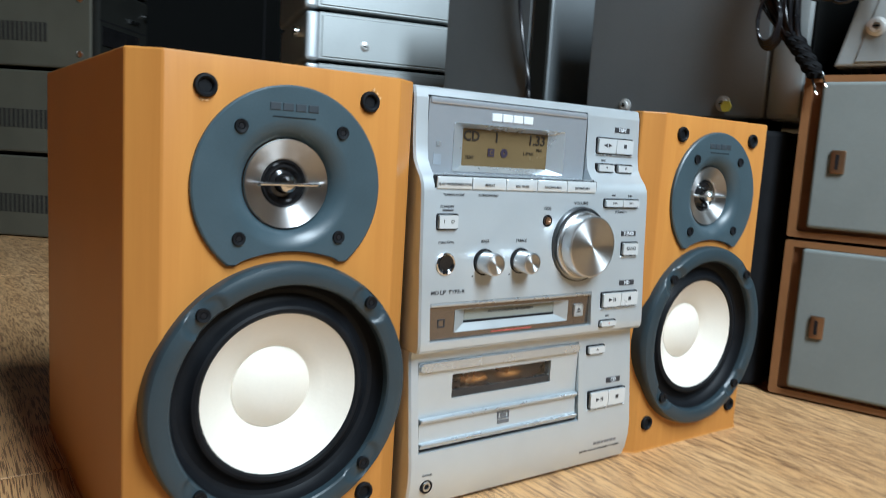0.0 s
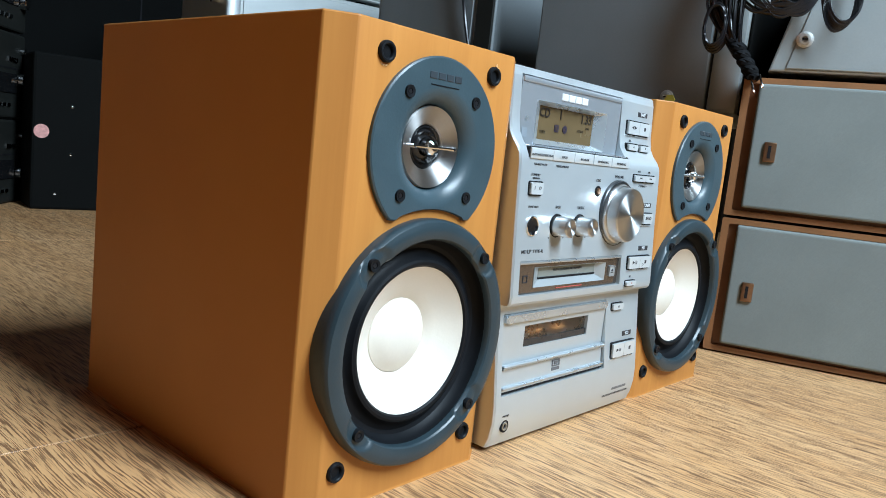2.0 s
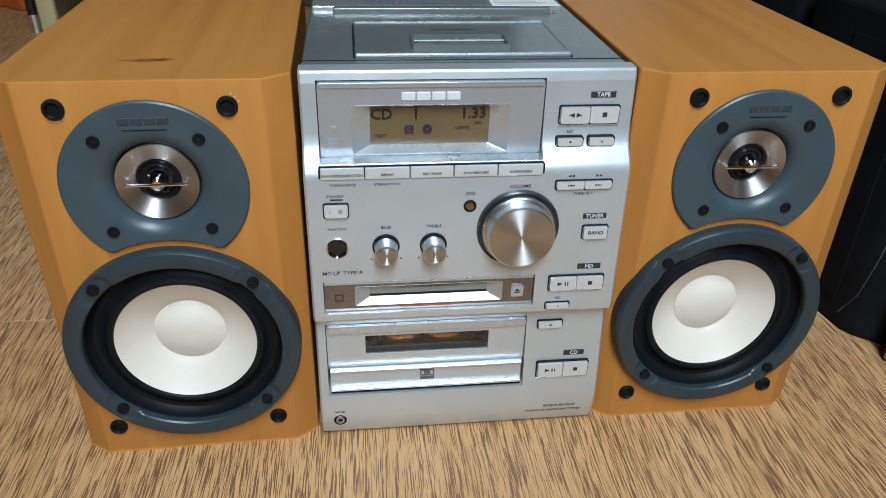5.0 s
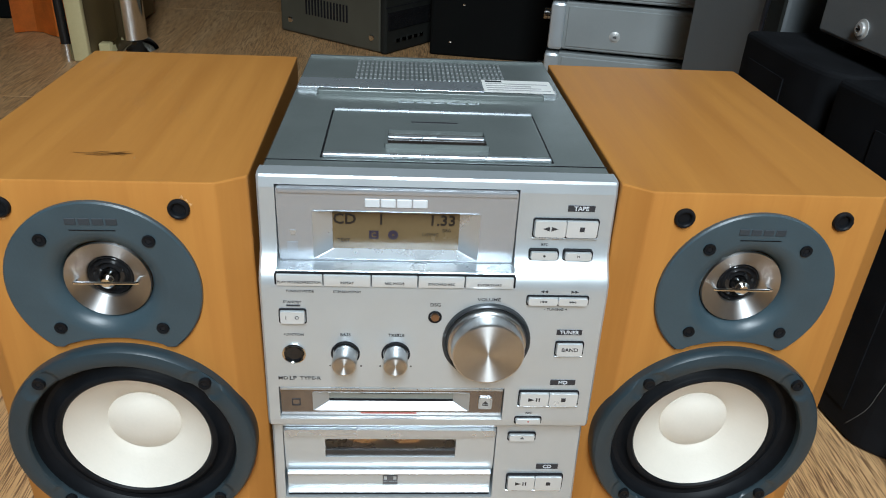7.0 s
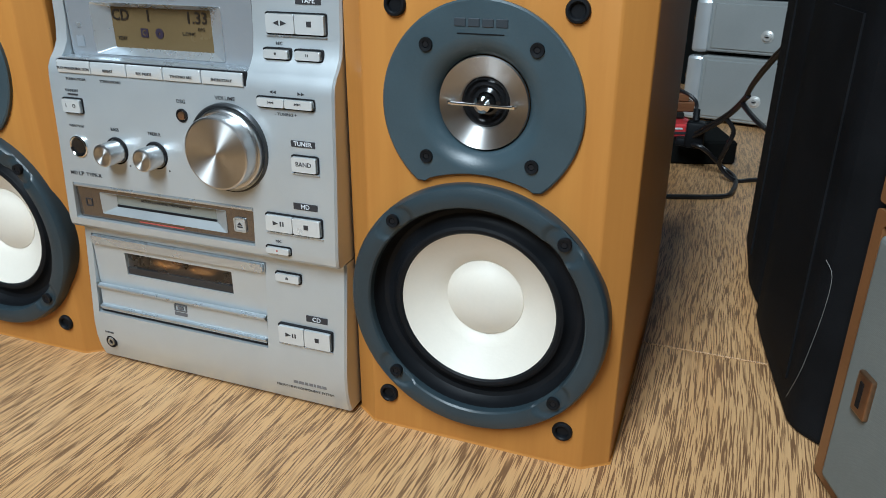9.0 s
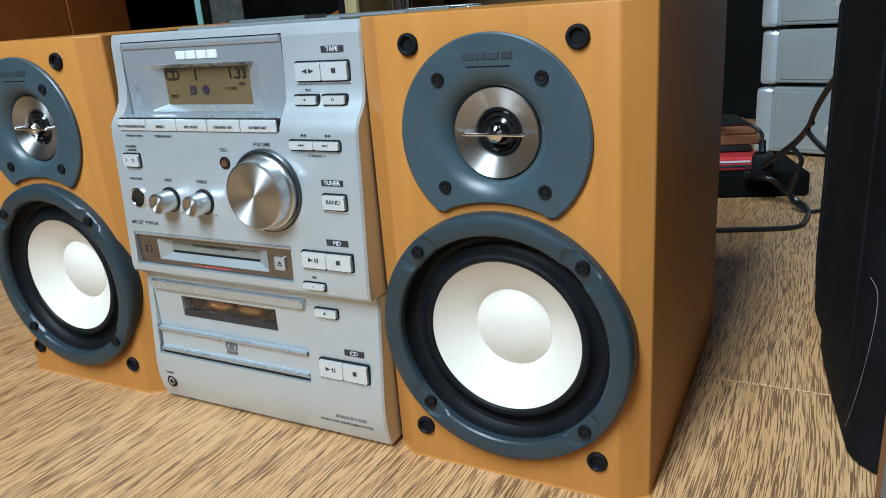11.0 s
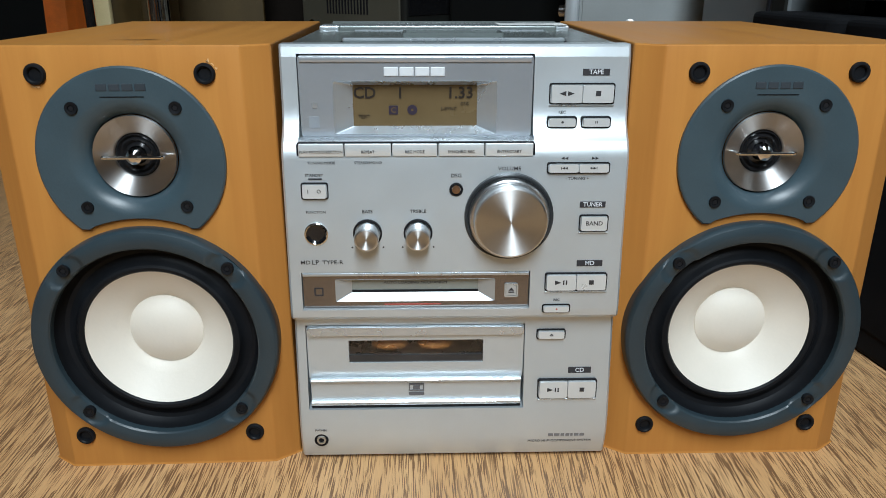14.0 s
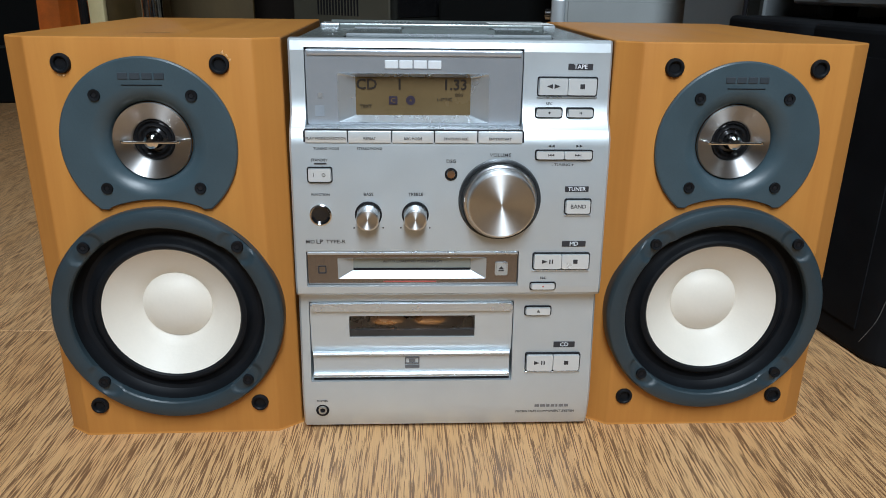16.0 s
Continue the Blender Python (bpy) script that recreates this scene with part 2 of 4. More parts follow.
def thing(name, place, label, category, group=""):
    ob = new(name)
    ob.matrix_world = place
    return tagged(ob, label, category, group)


def solo(name, bm, material, place, label, category, group="", kind=""):
    ob = new(name, mesh_of(bm, name, material))
    ob.matrix_world = place
    return tagged(ob, label, category, group, kind)


def box(x0, x1, y0, y1, z0, z1, bevel=0.0, seg=2, bm=None):
    own = bmesh.new()
    bmesh.ops.create_cube(own, size=1.0, matrix=Matrix.Translation(((x0 + x1) / 2, (y0 + y1) / 2, (z0 + z1) / 2)) @ Matrix.Diagonal((x1 - x0, y1 - y0, z1 - z0, 1)))
    if bevel:
        bmesh.ops.bevel(own, geom=list(own.edges), offset=bevel, segments=seg, affect="EDGES", profile=0.5)
    return join(bm, own)


def join(bm, own):
    if bm is None:
        return own
    me = bpy.data.meshes.new("joined")
    own.to_mesh(me)
    own.free()
    bm.from_mesh(me)
    bpy.data.meshes.remove(me)
    return bm


def lathe(profile, cx=0.0, cz=0.0, segs=64, bm=None):
    """A turned form about an axis along y through (cx, cz); profile: (radius, y) from one end to the other."""
    own = bmesh.new()
    rings = []
    for r, y in profile:
        if r < 1e-6:
            rings.append([own.verts.new((cx, y, cz))])
        else:
            rings.append([own.verts.new((cx + r * math.cos(2 * math.pi * i / segs), y, cz + r * math.sin(2 * math.pi * i / segs))) for i in range(segs)])
    for a, b in zip(rings, rings[1:]):
        for i in range(segs):
            j = (i + 1) % segs
            if len(a) == 1 and len(b) == 1:
                continue
            if len(a) == 1:
                own.faces.new((a[0], b[j], b[i]))
            elif len(b) == 1:
                own.faces.new((a[i], a[j], b[0]))
            else:
                own.faces.new((a[i], a[j], b[j], b[i]))
    return join(bm, own)


def prism_y(outline, y0, y1, bevel=0.0, bm=None):
    """An outline in (x, z) drawn out along y; the edge at y0 (the front) is bevelled."""
    own = bmesh.new()
    front = [own.verts.new((x, y0, z)) for x, z in outline]
    back = [own.verts.new((x, y1, z)) for x, z in outline]
    own.faces.new(front)
    own.faces.new(back[::-1])
    k = len(outline)
    for i in range(k):
        own.faces.new((front[i], front[(i + 1) % k], back[(i + 1) % k], back[i]))
    if bevel:
        fs = set(front)
        bmesh.ops.bevel(own, geom=[e for e in own.edges if e.verts[0] in fs and e.verts[1] in fs], offset=bevel, segments=2, affect="EDGES", profile=0.5)
    return join(bm, own)


def prism_z(outline, z0, z1, bevel=0.0, bm=None):
    own = bmesh.new()
    lo = [own.verts.new((x, y, z0)) for x, y in outline]
    hi = [own.verts.new((x, y, z1)) for x, y in outline]
    own.faces.new(lo[::-1])
    own.faces.new(hi)
    k = len(outline)
    for i in range(k):
        own.faces.new((lo[i], lo[(i + 1) % k], hi[(i + 1) % k], hi[i]))
    if bevel:
        bmesh.ops.bevel(own, geom=list(own.edges), offset=bevel, segments=2, affect="EDGES", profile=0.5)
    return join(bm, own)


def round_rect(x0, x1, z0, z1, r, k=5):
    pts = []
    for cx, cz, a in ((x1 - r, z1 - r, 0), (x0 + r, z1 - r, 90), (x0 + r, z0 + r, 180), (x1 - r, z0 + r, 270)):
        for i in range(k + 1):
            t = radians(a + 90 * i / k)
            pts.append((cx + r * math.cos(t), cz + r * math.sin(t)))
    return pts


def frame_y(outer, inner, y0, y1, bm=None, yin=None):
    """A rim between two outlines of the same length in (x, z); yin: the depth of its inner edge at the front."""
    own = bmesh.new()
    k = len(outer)
    a = [own.verts.new((x, y0, z)) for x, z in outer]
    b = [own.verts.new((x, y0 if yin is None else yin, z)) for x, z in inner]
    c = [own.verts.new((x, y1, z)) for x, z in inner]
    d = [own.verts.new((x, y1, z)) for x, z in outer]
    for i in range(k):
        j = (i + 1) % k
        for p, q in ((a, b), (b, c), (c, d), (d, a)):
            if p is b and yin is not None and abs(yin - y1) < 1e-7:
                continue
            own.faces.new((p[i], p[j], q[j], q[i]))
    return join(bm, own)


def tube(points, r, segs=8, bm=None):
    """A round cable through points, smoothed between them."""
    pts = [Vector(p) for p in points]
    path = []
    for i in range(len(pts) - 1):
        p0, p1, p2, p3 = pts[max(0, i - 1)], pts[i], pts[i + 1], pts[min(len(pts) - 1, i + 2)]
        for s in range(6):
            t = s / 6
            path.append(0.5 * ((2 * p1) + (p2 - p0) * t + (2 * p0 - 5 * p1 + 4 * p2 - p3) * t * t + (3 * p1 - p0 - 3 * p2 + p3) * t ** 3))
    path.append(pts[-1])
    own = bmesh.new()
    rings, up = [], Vector((0.13, 0.21, 0.97))
    for i, p in enumerate(path):
        d = (path[min(i + 1, len(path) - 1)] - path[max(i - 1, 0)]).normalized()
        u = d.cross(up).normalized()
        v = d.cross(u)
        rings.append([own.verts.new(p + r * (math.cos(2 * math.pi * k / segs) * u + math.sin(2 * math.pi * k / segs) * v)) for k in range(segs)])
    for a, b in zip(rings, rings[1:]):
        for k in range(segs):
            own.faces.new((a[k], a[(k + 1) % segs], b[(k + 1) % segs], b[k]))
    own.faces.new(rings[0])
    own.faces.new(rings[-1][::-1])
    return join(bm, own)


def words(text, x, y, z, size, material, parent, name="lettering", align="CENTER", squeeze=1.0, tilt=0.0, bold=0.00005):
    """Lettering in the built-in font, standing on a front that faces -y."""
    cu = bpy.data.curves.new(name, "FONT")
    cu.body, cu.size, cu.extrude, cu.align_x, cu.align_y, cu.resolution_u = text, size, 0.00008, align, "CENTER", 2
    cu.offset = bold if size > 0.0032 else min(bold, 0.00001)
    tmp = bpy.data.objects.new("tmp_text", cu)
    scene.collection.objects.link(tmp)
    bpy.context.view_layer.update()
    me = bpy.data.meshes.new_from_object(tmp.evaluated_get(bpy.context.evaluated_depsgraph_get()))
    bpy.data.objects.remove(tmp)
    me.transform(Matrix.Translation((x, y, z)) @ Euler((radians(90 + tilt), 0, 0)).to_matrix().to_4x4() @ Matrix.Diagonal((squeeze, 1, 1, 1)))
    me.materials.clear()
    me.materials.append(material)
    ob = new(name, me)
    ob.parent = parent
    return ob


def disc_ring(r0, r1, cx, cz, y0, y1, segs=32, bm=None):
    return lathe([(r0, y1), (r0, y0), (r1, y0), (r1, y1)], cx, cz, segs, bm)


# ---- room ----
JX, JY, TX, TS = 0.52, 0.137, 1.42, 0.71
floor = new("floor", mesh_of(box(-2.2, 2.2, -1.2, 2.5, -0.05, -0.0015), "floor", GROUT))
tagged(floor, "light tan wood-look floor tiles with thin joints", "floor", kind="structure")
# added walls, coloured dark so little light bounces onto the speakers' sides
for nm, b in (("wall_north", (-2.2, 2.2, 2.5, 2.6, 0, 2.6)), ("wall_east", (2.2, 2.3, -1.3, 2.6, 0, 2.6)), ("wall_west", (-2.3, -2.2, -1.3, 2.6, 0, 2.6))):
    tagged(new(nm, mesh_of(box(*b), nm, DARKWALL)), "plain wall added to close the room, dark to limit bounce light", "wall", kind="structure")


def holed_wall(name, boxes):
    bm = None
    for b in boxes:
        bm = box(*b, bm=bm)
    return tagged(new(name, mesh_of(bm, name, PLASTER, False)), "plain unseen wall, its opening narrowed to shape the daylight", "wall", kind="structure")


# wall added behind the camera; its narrow opening limits where the daylight falls
holed_wall("wall_south", [(-2.2, -0.17, -1.3, -1.2, 0, 2.6), (0.23, 2.2, -1.3, -1.2, 0, 2.6), (-0.17, 0.23, -1.3, -1.2, 0, 0.9), (-0.17, 0.23, -1.3, -1.2, 2.02, 2.6)])
# ceiling out of view, added to close the room and darkened against bounce
tagged(new("ceiling", mesh_of(box(-2.3, 2.3, -1.3, 2.6, 2.6, 2.7), "ceiling", CEIL)), "plain unseen ceiling, dark to limit bounce light", "ceiling", kind="structure")

# ---- bookshelf loudspeakers ----
SW, SD, SH, CH, CHD = 0.1486, 0.2345, 0.2470, 0.0140, 0.0096


def circle(r, cx, cz, segs=64):
    return [(cx + r * math.cos(2 * math.pi * i / segs), cz + r * math.sin(2 * math.pi * i / segs)) for i in range(segs)]


def baffled_cabinet():
    """The cabinet: chamfered front edges, open circles in the baffle behind the drivers. The front is at y = 0."""
    bm = bmesh.new()
    h = SW / 2
    outline = [(-h, SD), (-h, CHD), (-h + CH, 0), (h - CH, 0), (h, CHD), (h, SD)]
    lo = [bm.verts.new((x, y, 0)) for x, y in outline]
    hi = [bm.verts.new((x, y, SH)) for x, y in outline]
    bm.faces.new(lo)
    bm.faces.new(hi)
    for i in (0, 1, 3, 4, 5):
        j = (i + 1) % 6
        bm.faces.new((lo[i], lo[j], hi[j], hi[i]))
    edges = [bm.edges.get((lo[2], lo[3])), bm.edges.get((hi[2], hi[3])), bm.edges.get((lo[2], hi[2])), bm.edges.get((lo[3], hi[3]))]
    for r, cz in ((0.0585, 0.0838), (0.0345, 0.191)):
        ring = [bm.verts.new((x, 0, z)) for x, z in circle(r, 0, cz, 48)]
        deep = [bm.verts.new((v.co.x, 0.03, v.co.z)) for v in ring]
        for i in range(48):
            j = (i + 1) % 48
            edges.append(bm.edges.new((ring[i], ring[j])))
            bm.faces.new((ring[i], ring[j], deep[j], deep[i]))
        bm.faces.new(deep)
    bmesh.ops.triangle_fill(bm, use_beauty=True, use_dissolve=False, edges=edges, normal=(0, -1, 0))
    shell = set(lo + hi)
    bmesh.ops.bevel(bm, geom=[e for e in bm.edges if e.verts[0] in shell and e.verts[1] in shell and e.calc_face_angle(0) > 0.3], offset=0.0009, segments=2, affect="EDGES", profile=0.5)
    return bm


def screw(cx, cz, y, parent, r=0.0036):
    s = part("screw", lathe([(0, y), (r * 0.45, y), (r * 0.5, y - 0.0006), (r * 0.95, y - 0.0009), (r, y - 0.0004), (r, y + 0.002)], cx, cz, 20), RUBBER, parent)
    part("hex_socket", lathe([(0, y - 0.0004), (r * 0.42, y - 0.0004), (r * 0.42, y + 0.001)], cx, cz, 6), GROOVE, s)
    return s


def woofer_frame(cz, screws, segs=288):
    """The moulded ring: a raised face that slopes in to the roll, with a thumb-shaped dish at each screw."""
    profile = [(0.0684, 0.013), (0.0687, -0.002), (0.0684, -0.0048), (0.0677, -0.0063)]
    profile += [(0.0670 - 0.0011 * i, -0.0068 - 0.0012 * math.sin(math.pi * (i + 1) / 10)) for i in range(9)]
    profile += [(0.0574, -0.0062), (0.0569, -0.0035), (0.0567, 0.006), (0.055, 0.02)]
    bm = lathe(profile, 0, cz, segs)
    for v in bm.verts:
        if v.co.y > -0.006:
            continue
        for sx, sz in screws:
            d = Vector((v.co.x - sx, v.co.z - cz - sz))
            out = Vector((sx, sz)).normalized()
            along, across = d.dot(Vector((-out.y, out.x))), d.dot(out)
            q = math.hypot(along / 0.0125, (across + 0.0015) / 0.0078)
            if q < 1.0:
                v.co.y += 0.0019 * min(1.0, (1.0 - q) / 0.24)
    return bm


def bookshelf_speaker():
    t = thing("bookshelf_speaker", pose(0, 0, 0), "honey beech speaker, white cone, slate tweeter plate, on the floor", "speaker", "pair of speakers")
    part("cabinet", baffled_cabinet(), BEECH, t)
    # woofer: pressed frame, rubber roll, white cone with its cap
    WZ = 0.0838
    screws = ((-0.0430, 0.0457), (0.0446, 0.0457), (-0.0430, -0.0422), (0.0446, -0.0422))
    frame_p = part("woofer_frame", woofer_frame(WZ, screws), WFRAME, t, "dark slate plastic woofer frame")
    part("surround", lathe([(0.0570, -0.0035), (0.0566, -0.0005), (0.0556, 0.0022), (0.0538, 0.0042), (0.0515, 0.0050), (0.0492, 0.0044), (0.0474, 0.0032), (0.0464, 0.0016), (0.0456, 0.0004), (0.0442, -0.0002), (0.0426, 0.0000), (0.0416, 0.0012)], 0, WZ, 96), RUBBER, t, "black rubber roll surround")
    part("cone", lathe([(0.0423, 0.0006), (0.0419, 0.0010), (0.0360, 0.0060), (0.0280, 0.0114), (0.0215, 0.0152), (0.0208, 0.0162)], 0, WZ, 96), CONE, t, "off-white woofer cone")
    part("dust_cap", lathe([(0.0215, 0.0156), (0.0212, 0.0147), (0.0203, 0.0142), (0.0176, 0.0123), (0.0130, 0.0100), (0.0070, 0.0086), (0, 0.0081)], 0, WZ, 64), CONE, t)
    for sx, sz in screws:
        screw(sx, WZ + sz, -0.0070, frame_p, 0.0034)
    # tweeter: round plate cut out over the woofer, horn flare, bright ring
    TZ, TC, R = 0.1885, 0.1898, 0.0486
    pts = []
    a0 = math.atan2(0.151 - TZ, 0.0272)
    for i in range(73):
        a = a0 + (math.pi - 2 * a0) * i / 72
        rr = R if i not in (0, 72) else math.hypot(0.0272, TZ - 0.151)
        pts.append((rr * math.cos(a), TZ + rr * math.sin(a)))
    for i in range(1, 24):
        x = -0.0272 + 0.0544 * i / 24
        pts.append((x, WZ + math.sqrt(0.0732 ** 2 - x * x)))
    bm = bmesh.new()
    k = len(pts)
    rim0 = [bm.verts.new((x, 0.0, z)) for x, z in pts]
    rim1 = [bm.verts.new((x, -0.0020, z)) for x, z in pts]
    rim2 = [bm.verts.new((x + (0 - x) * 0.018, -0.0027, z + (TZ - z) * 0.018)) for x, z in pts]
    for i in range(k):
        j = (i + 1) % k
        bm.faces.new((rim0[i], rim0[j], rim1[j], rim1[i]))
        bm.faces.new((rim1[i], rim1[j], rim2[j], rim2[i]))
    flare = [(0.0322, -0.0027), (0.0300, -0.0024), (0.0275, -0.0012), (0.0252, 0.0002), (0.0234, 0.0026), (0.0224, 0.0050), (0.0218, 0.012)]
    rings = [[bm.verts.new((r * math.cos(2 * math.pi * i / 64), y, TC + r * math.sin(2 * math.pi * i / 64))) for i in range(64)] for r, y in flare]
    for a, b in zip(rings, rings[1:]):
        for i in range(64):
            bm.faces.new((a[i], a[(i + 1) % 64], b[(i + 1) % 64], b[i]))
    edges = [bm.edges.get((rim2[i], rim2[(i + 1) % k])) for i in range(k)] + [bm.edges.get((rings[0][i], rings[0][(i + 1) % 64])) for i in range(64)]
    bmesh.ops.triangle_fill(bm, use_beauty=True, use_dissolve=False, edges=edges, normal=(0, -1, 0))
    plate = part("tweeter_plate", bm, SLATE, t, "slate grey tweeter plate")
    for q in range(4):
        part("maker_mark", box(-0.0125 + q * 0.0065, -0.0070 + q * 0.0065, -0.0031, -0.0024, 0.2248, 0.2285, 0.0003, 1), MARK, plate)
    part("mark_line", box(-0.011, 0.011, -0.0029, -0.0024, 0.2216, 0.2221), RUBBER, plate)
    ring = part("tweeter_ring", lathe([(0.0220, 0.0046), (0.0216, 0.0030), (0.0126, 0.0066), (0.012, 0.0074), (0.012, 0.013)], 0, TC, 64), SPUNDARK, t, "spun aluminium ring")
    part("diaphragm", lathe([(0.0122, 0.0088), (0.0108, 0.0072), (0.0096, 0.0086), (0.0082, 0.0068), (0.0068, 0.0086), (0.005, 0.0078), (0.004, 0.010)], 0, TC, 48), BLACKGLOSS, t)
    part("phase_plug", lathe([(0, -0.0002), (0.0024, 0.0001), (0.0040, 0.0014), (0.0044, 0.0035), (0.0043, 0.010)], 0, TC, 32), CHROME, t)
    bar = box(-0.0155, 0.0155, -0.0005, 0.0013, TC - 0.0008, TC + 0.0008, 0.0007, 2)
    box(-0.0165, -0.0145, -0.0005, 0.0060, TC - 0.0010, TC + 0.0010, 0.0005, 1, bm=bar)
    box(0.0145, 0.0165, -0.0005, 0.0060, TC - 0.0010, TC + 0.0010, 0.0005, 1, bm=bar)
    part("guard_bar", bar, CHROME, t)
    for sx, z in ((-0.026, 0.2163), (0.026, 0.2163), (-0.026, 0.164), (0.026, 0.164)):
        screw(sx, z, -0.0029, plate, 0.0033)
    for sx, z in ((-0.042, 0.233), (0.042, 0.233), (-0.0506, 0.0215), (0.0494, 0.0215)):
        part("grille_socket", lathe([(0.0054, 0.002), (0.0054, -0.0012), (0.0049, -0.0021), (0.0040, -0.0022), (0.0034, -0.0016), (0.0030, -0.0002), (0, -0.0002)], sx, z, 32), RUBBER, t)
    return t


left = bookshelf_speaker()
left.matrix_world = pose(-0.1697, -0.0148, 0, 0, 0, 1.0)
right = copy_thing(left, pose(0.1676, -0.0114, 0, 0, 0, 0))
sc = bmesh.new()
for i in range(17):
    a, s = random.uniform(-0.8, 0.8), random.uniform(0.0015, 0.006)
    x, y = -0.0035 + random.uniform(-0.015, 0.013), 0.034 + random.uniform(-0.0026, 0.0026)
    vs = [sc.verts.new((x + s * u, y + 0.0006 * w + a * s * u * 0.4, SH + 0.0003)) for u, w in ((-1, 0), (-0.3, -0.8), (0.6, -0.5), (1, 0.1), (0.2, 0.8), (-0.5, 0.6))]
    sc.faces.new(vs)
part("scuff_mark", sc, SCUFF, left, "brown scuff on the top")
for hx, sg in ((0.042, 1), (-0.042, -1)):
    sc = bmesh.new()
    for i in range(5):
        a = radians(random.uniform(10, 80) if sg > 0 else random.uniform(225, 285))
        r0, r1 = 0.0060, 0.0060 + random.uniform(0.0006, 0.0020 if sg > 0 else 0.0012)
        d, p = Vector((math.cos(a), math.sin(a))), Vector((-math.sin(a), math.cos(a)))
        w = random.uniform(0.0005, 0.0011)
        sc.faces.new([sc.verts.new((hx + q.x, -0.0003, 0.233 + q.y)) for q in (d * r0 - p * w, d * r1, d * r0 + p * w)])
    part("chip_mark", sc, CHIP, left)

# ---- hi-fi unit ----
UW = 0.0925
unit = thing("hifi_system", pose(0, 0, 0), "silver micro hi-fi with amber display between two beech speakers", "stereo")
UPPER = [(0.2462, 0.0012), (0.2450, 0.0), (0.2400, -0.0012), (0.2150, -0.0026), (0.2060, -0.0042), (0.2010, -0.0072), (0.1965, -0.0112), (0.1925, -0.0134), (0.1880, -0.0142), (0.1500, -0.0162), (0.1030, -0.0195), (0.0990, -0.0190), (0.0972, -0.0175)]
LOWER = [(0.0966, -0.0110), (0.0940, -0.0104), (0.0900, -0.0108), (0.0600, -0.0140), (0.0300, -0.0172), (0.0200, -0.0172), (0.0100, -0.0155), (0.0030, -0.0128)]


def surf(z):
    rows = UPPER if z > 0.0969 else LOWER
    for (z1, y1), (z0, y0) in zip(rows, rows[1:]):
        if z0 <= z <= z1:
            return y0 + (y1 - y0) * (z - z0) / (z1 - z0)
    return rows[0][1]


def holed_panel(rows, holes, back):
    """A front panel that follows the profile, with openings through it."""
    xs = sorted({-UW, -UW + 0.0012, UW - 0.0012, UW} | {v for hx in holes for v in hx[:2]})
    zs = sorted({z for z, _ in rows} | {v for hx in holes for v in hx[2:]})
    bm = bmesh.new()
    g = {(i, j): bm.verts.new((x, surf(z) + (0.0012 if abs(x) > UW - 0.0005 else 0), z)) for i, x in enumerate(xs) for j, z in enumerate(zs)}
    for i in range(len(xs) - 1):
        for j in range(len(zs) - 1):
            cx, cz = (xs[i] + xs[i + 1]) / 2, (zs[j] + zs[j + 1]) / 2
            if any(a < cx < b and c < cz < d for a, b, c, d in holes):
                continue
            bm.faces.new((g[i, j], g[i + 1, j], g[i + 1, j + 1], g[i, j + 1]))
    rim = [e for e in bm.edges if len(e.link_faces) == 1]
    out = bmesh.ops.extrude_edge_only(bm, edges=rim)
    for v in out["geom"]:
        if isinstance(v, bmesh.types.BMVert):
            v.co.y = back
    for v in [v for v in bm.verts if not v.link_faces]:
        bm.verts.remove(v)
    return bm


upper = part("upper_front", holed_panel(UPPER, [(-0.0835, 0.0415, 0.1975, 0.2415), (-0.0855, 0.0415, 0.1035, 0.1255)], 0.012), SILVER, unit)
lower = part("lower_front", holed_panel(LOWER, [(-0.0865, 0.0410, 0.0370, 0.0900)], 0.012), SILVER, unit)
body = part("case", box(-UW + 0.0008, UW - 0.0008, 0.012, 0.232, 0.004, 0.2450, 0.001, 1), TOPMETAL, unit, "grey metal case")
part("seam_gap", box(-UW + 0.002, UW - 0.002, -0.010, 0.012, 0.0964, 0.0974), GROOVE, unit)
for x in (-0.075, 0.075):
    for y in (0.0, 0.2):
        part("foot", lathe([(0, 0), (0.008, 0), (0.008, 0.0035), (0, 0.0035)], 0, 0, 20), RUBBER, unit).matrix_local = pose(x, y, 0.0036, -90)

# display: smoked panel with a sunken amber screen
DY = -0.0014
hole = round_rect(-0.0650, 0.0220, 0.1995, 0.2275, 0.0012)
dp = part("display_panel", frame_y(round_rect(-0.0829, 0.0409, 0.1978, 0.2409, 0.002), hole, DY, DY + 0.004), DISPLAY, unit, "smoked grey display panel")
part("brow", prism_y([(-0.0825, 0.2405), (0.0405, 0.2405), (0.0400, 0.2372), (-0.0820, 0.2372)], DY - 0.0009, DY + 0.001, 0.0006), DISPLAY, dp)
part("screen_bezel", frame_y(hole, round_rect(-0.0552, 0.0117, 0.2030, 0.2250, 0.0006), DY - 0.0004, DY + 0.0055, yin=DY + 0.0046), SILVER_BRIGHT, dp, "bright silver sloping bezel")
lcd = part("screen", box(-0.0556, 0.0121, DY + 0.0048, DY + 0.0060, 0.2026, 0.2254), LCD, dp, "amber lit liquid crystal screen")
LY = DY + 0.0045
words("CD", -0.0488, LY, 0.2205, 0.0085, LCDINK, lcd, "digits", bold=0.00016)
words("1", -0.0297, LY, 0.2205, 0.0085, LCDINK, lcd, "digits", bold=0.00016)
words("1.33", 0.0025, LY, 0.2205, 0.0085, LCDINK, lcd, "digits", bold=0.00016)
words("TEXT", -0.0528, LY, 0.2080, 0.0028, LCDINK, lcd, "small_digits", "LEFT")
words("L-SYNC", -0.0035, LY, 0.2122, 0.0026, LCDINK, lcd, "small_digits")
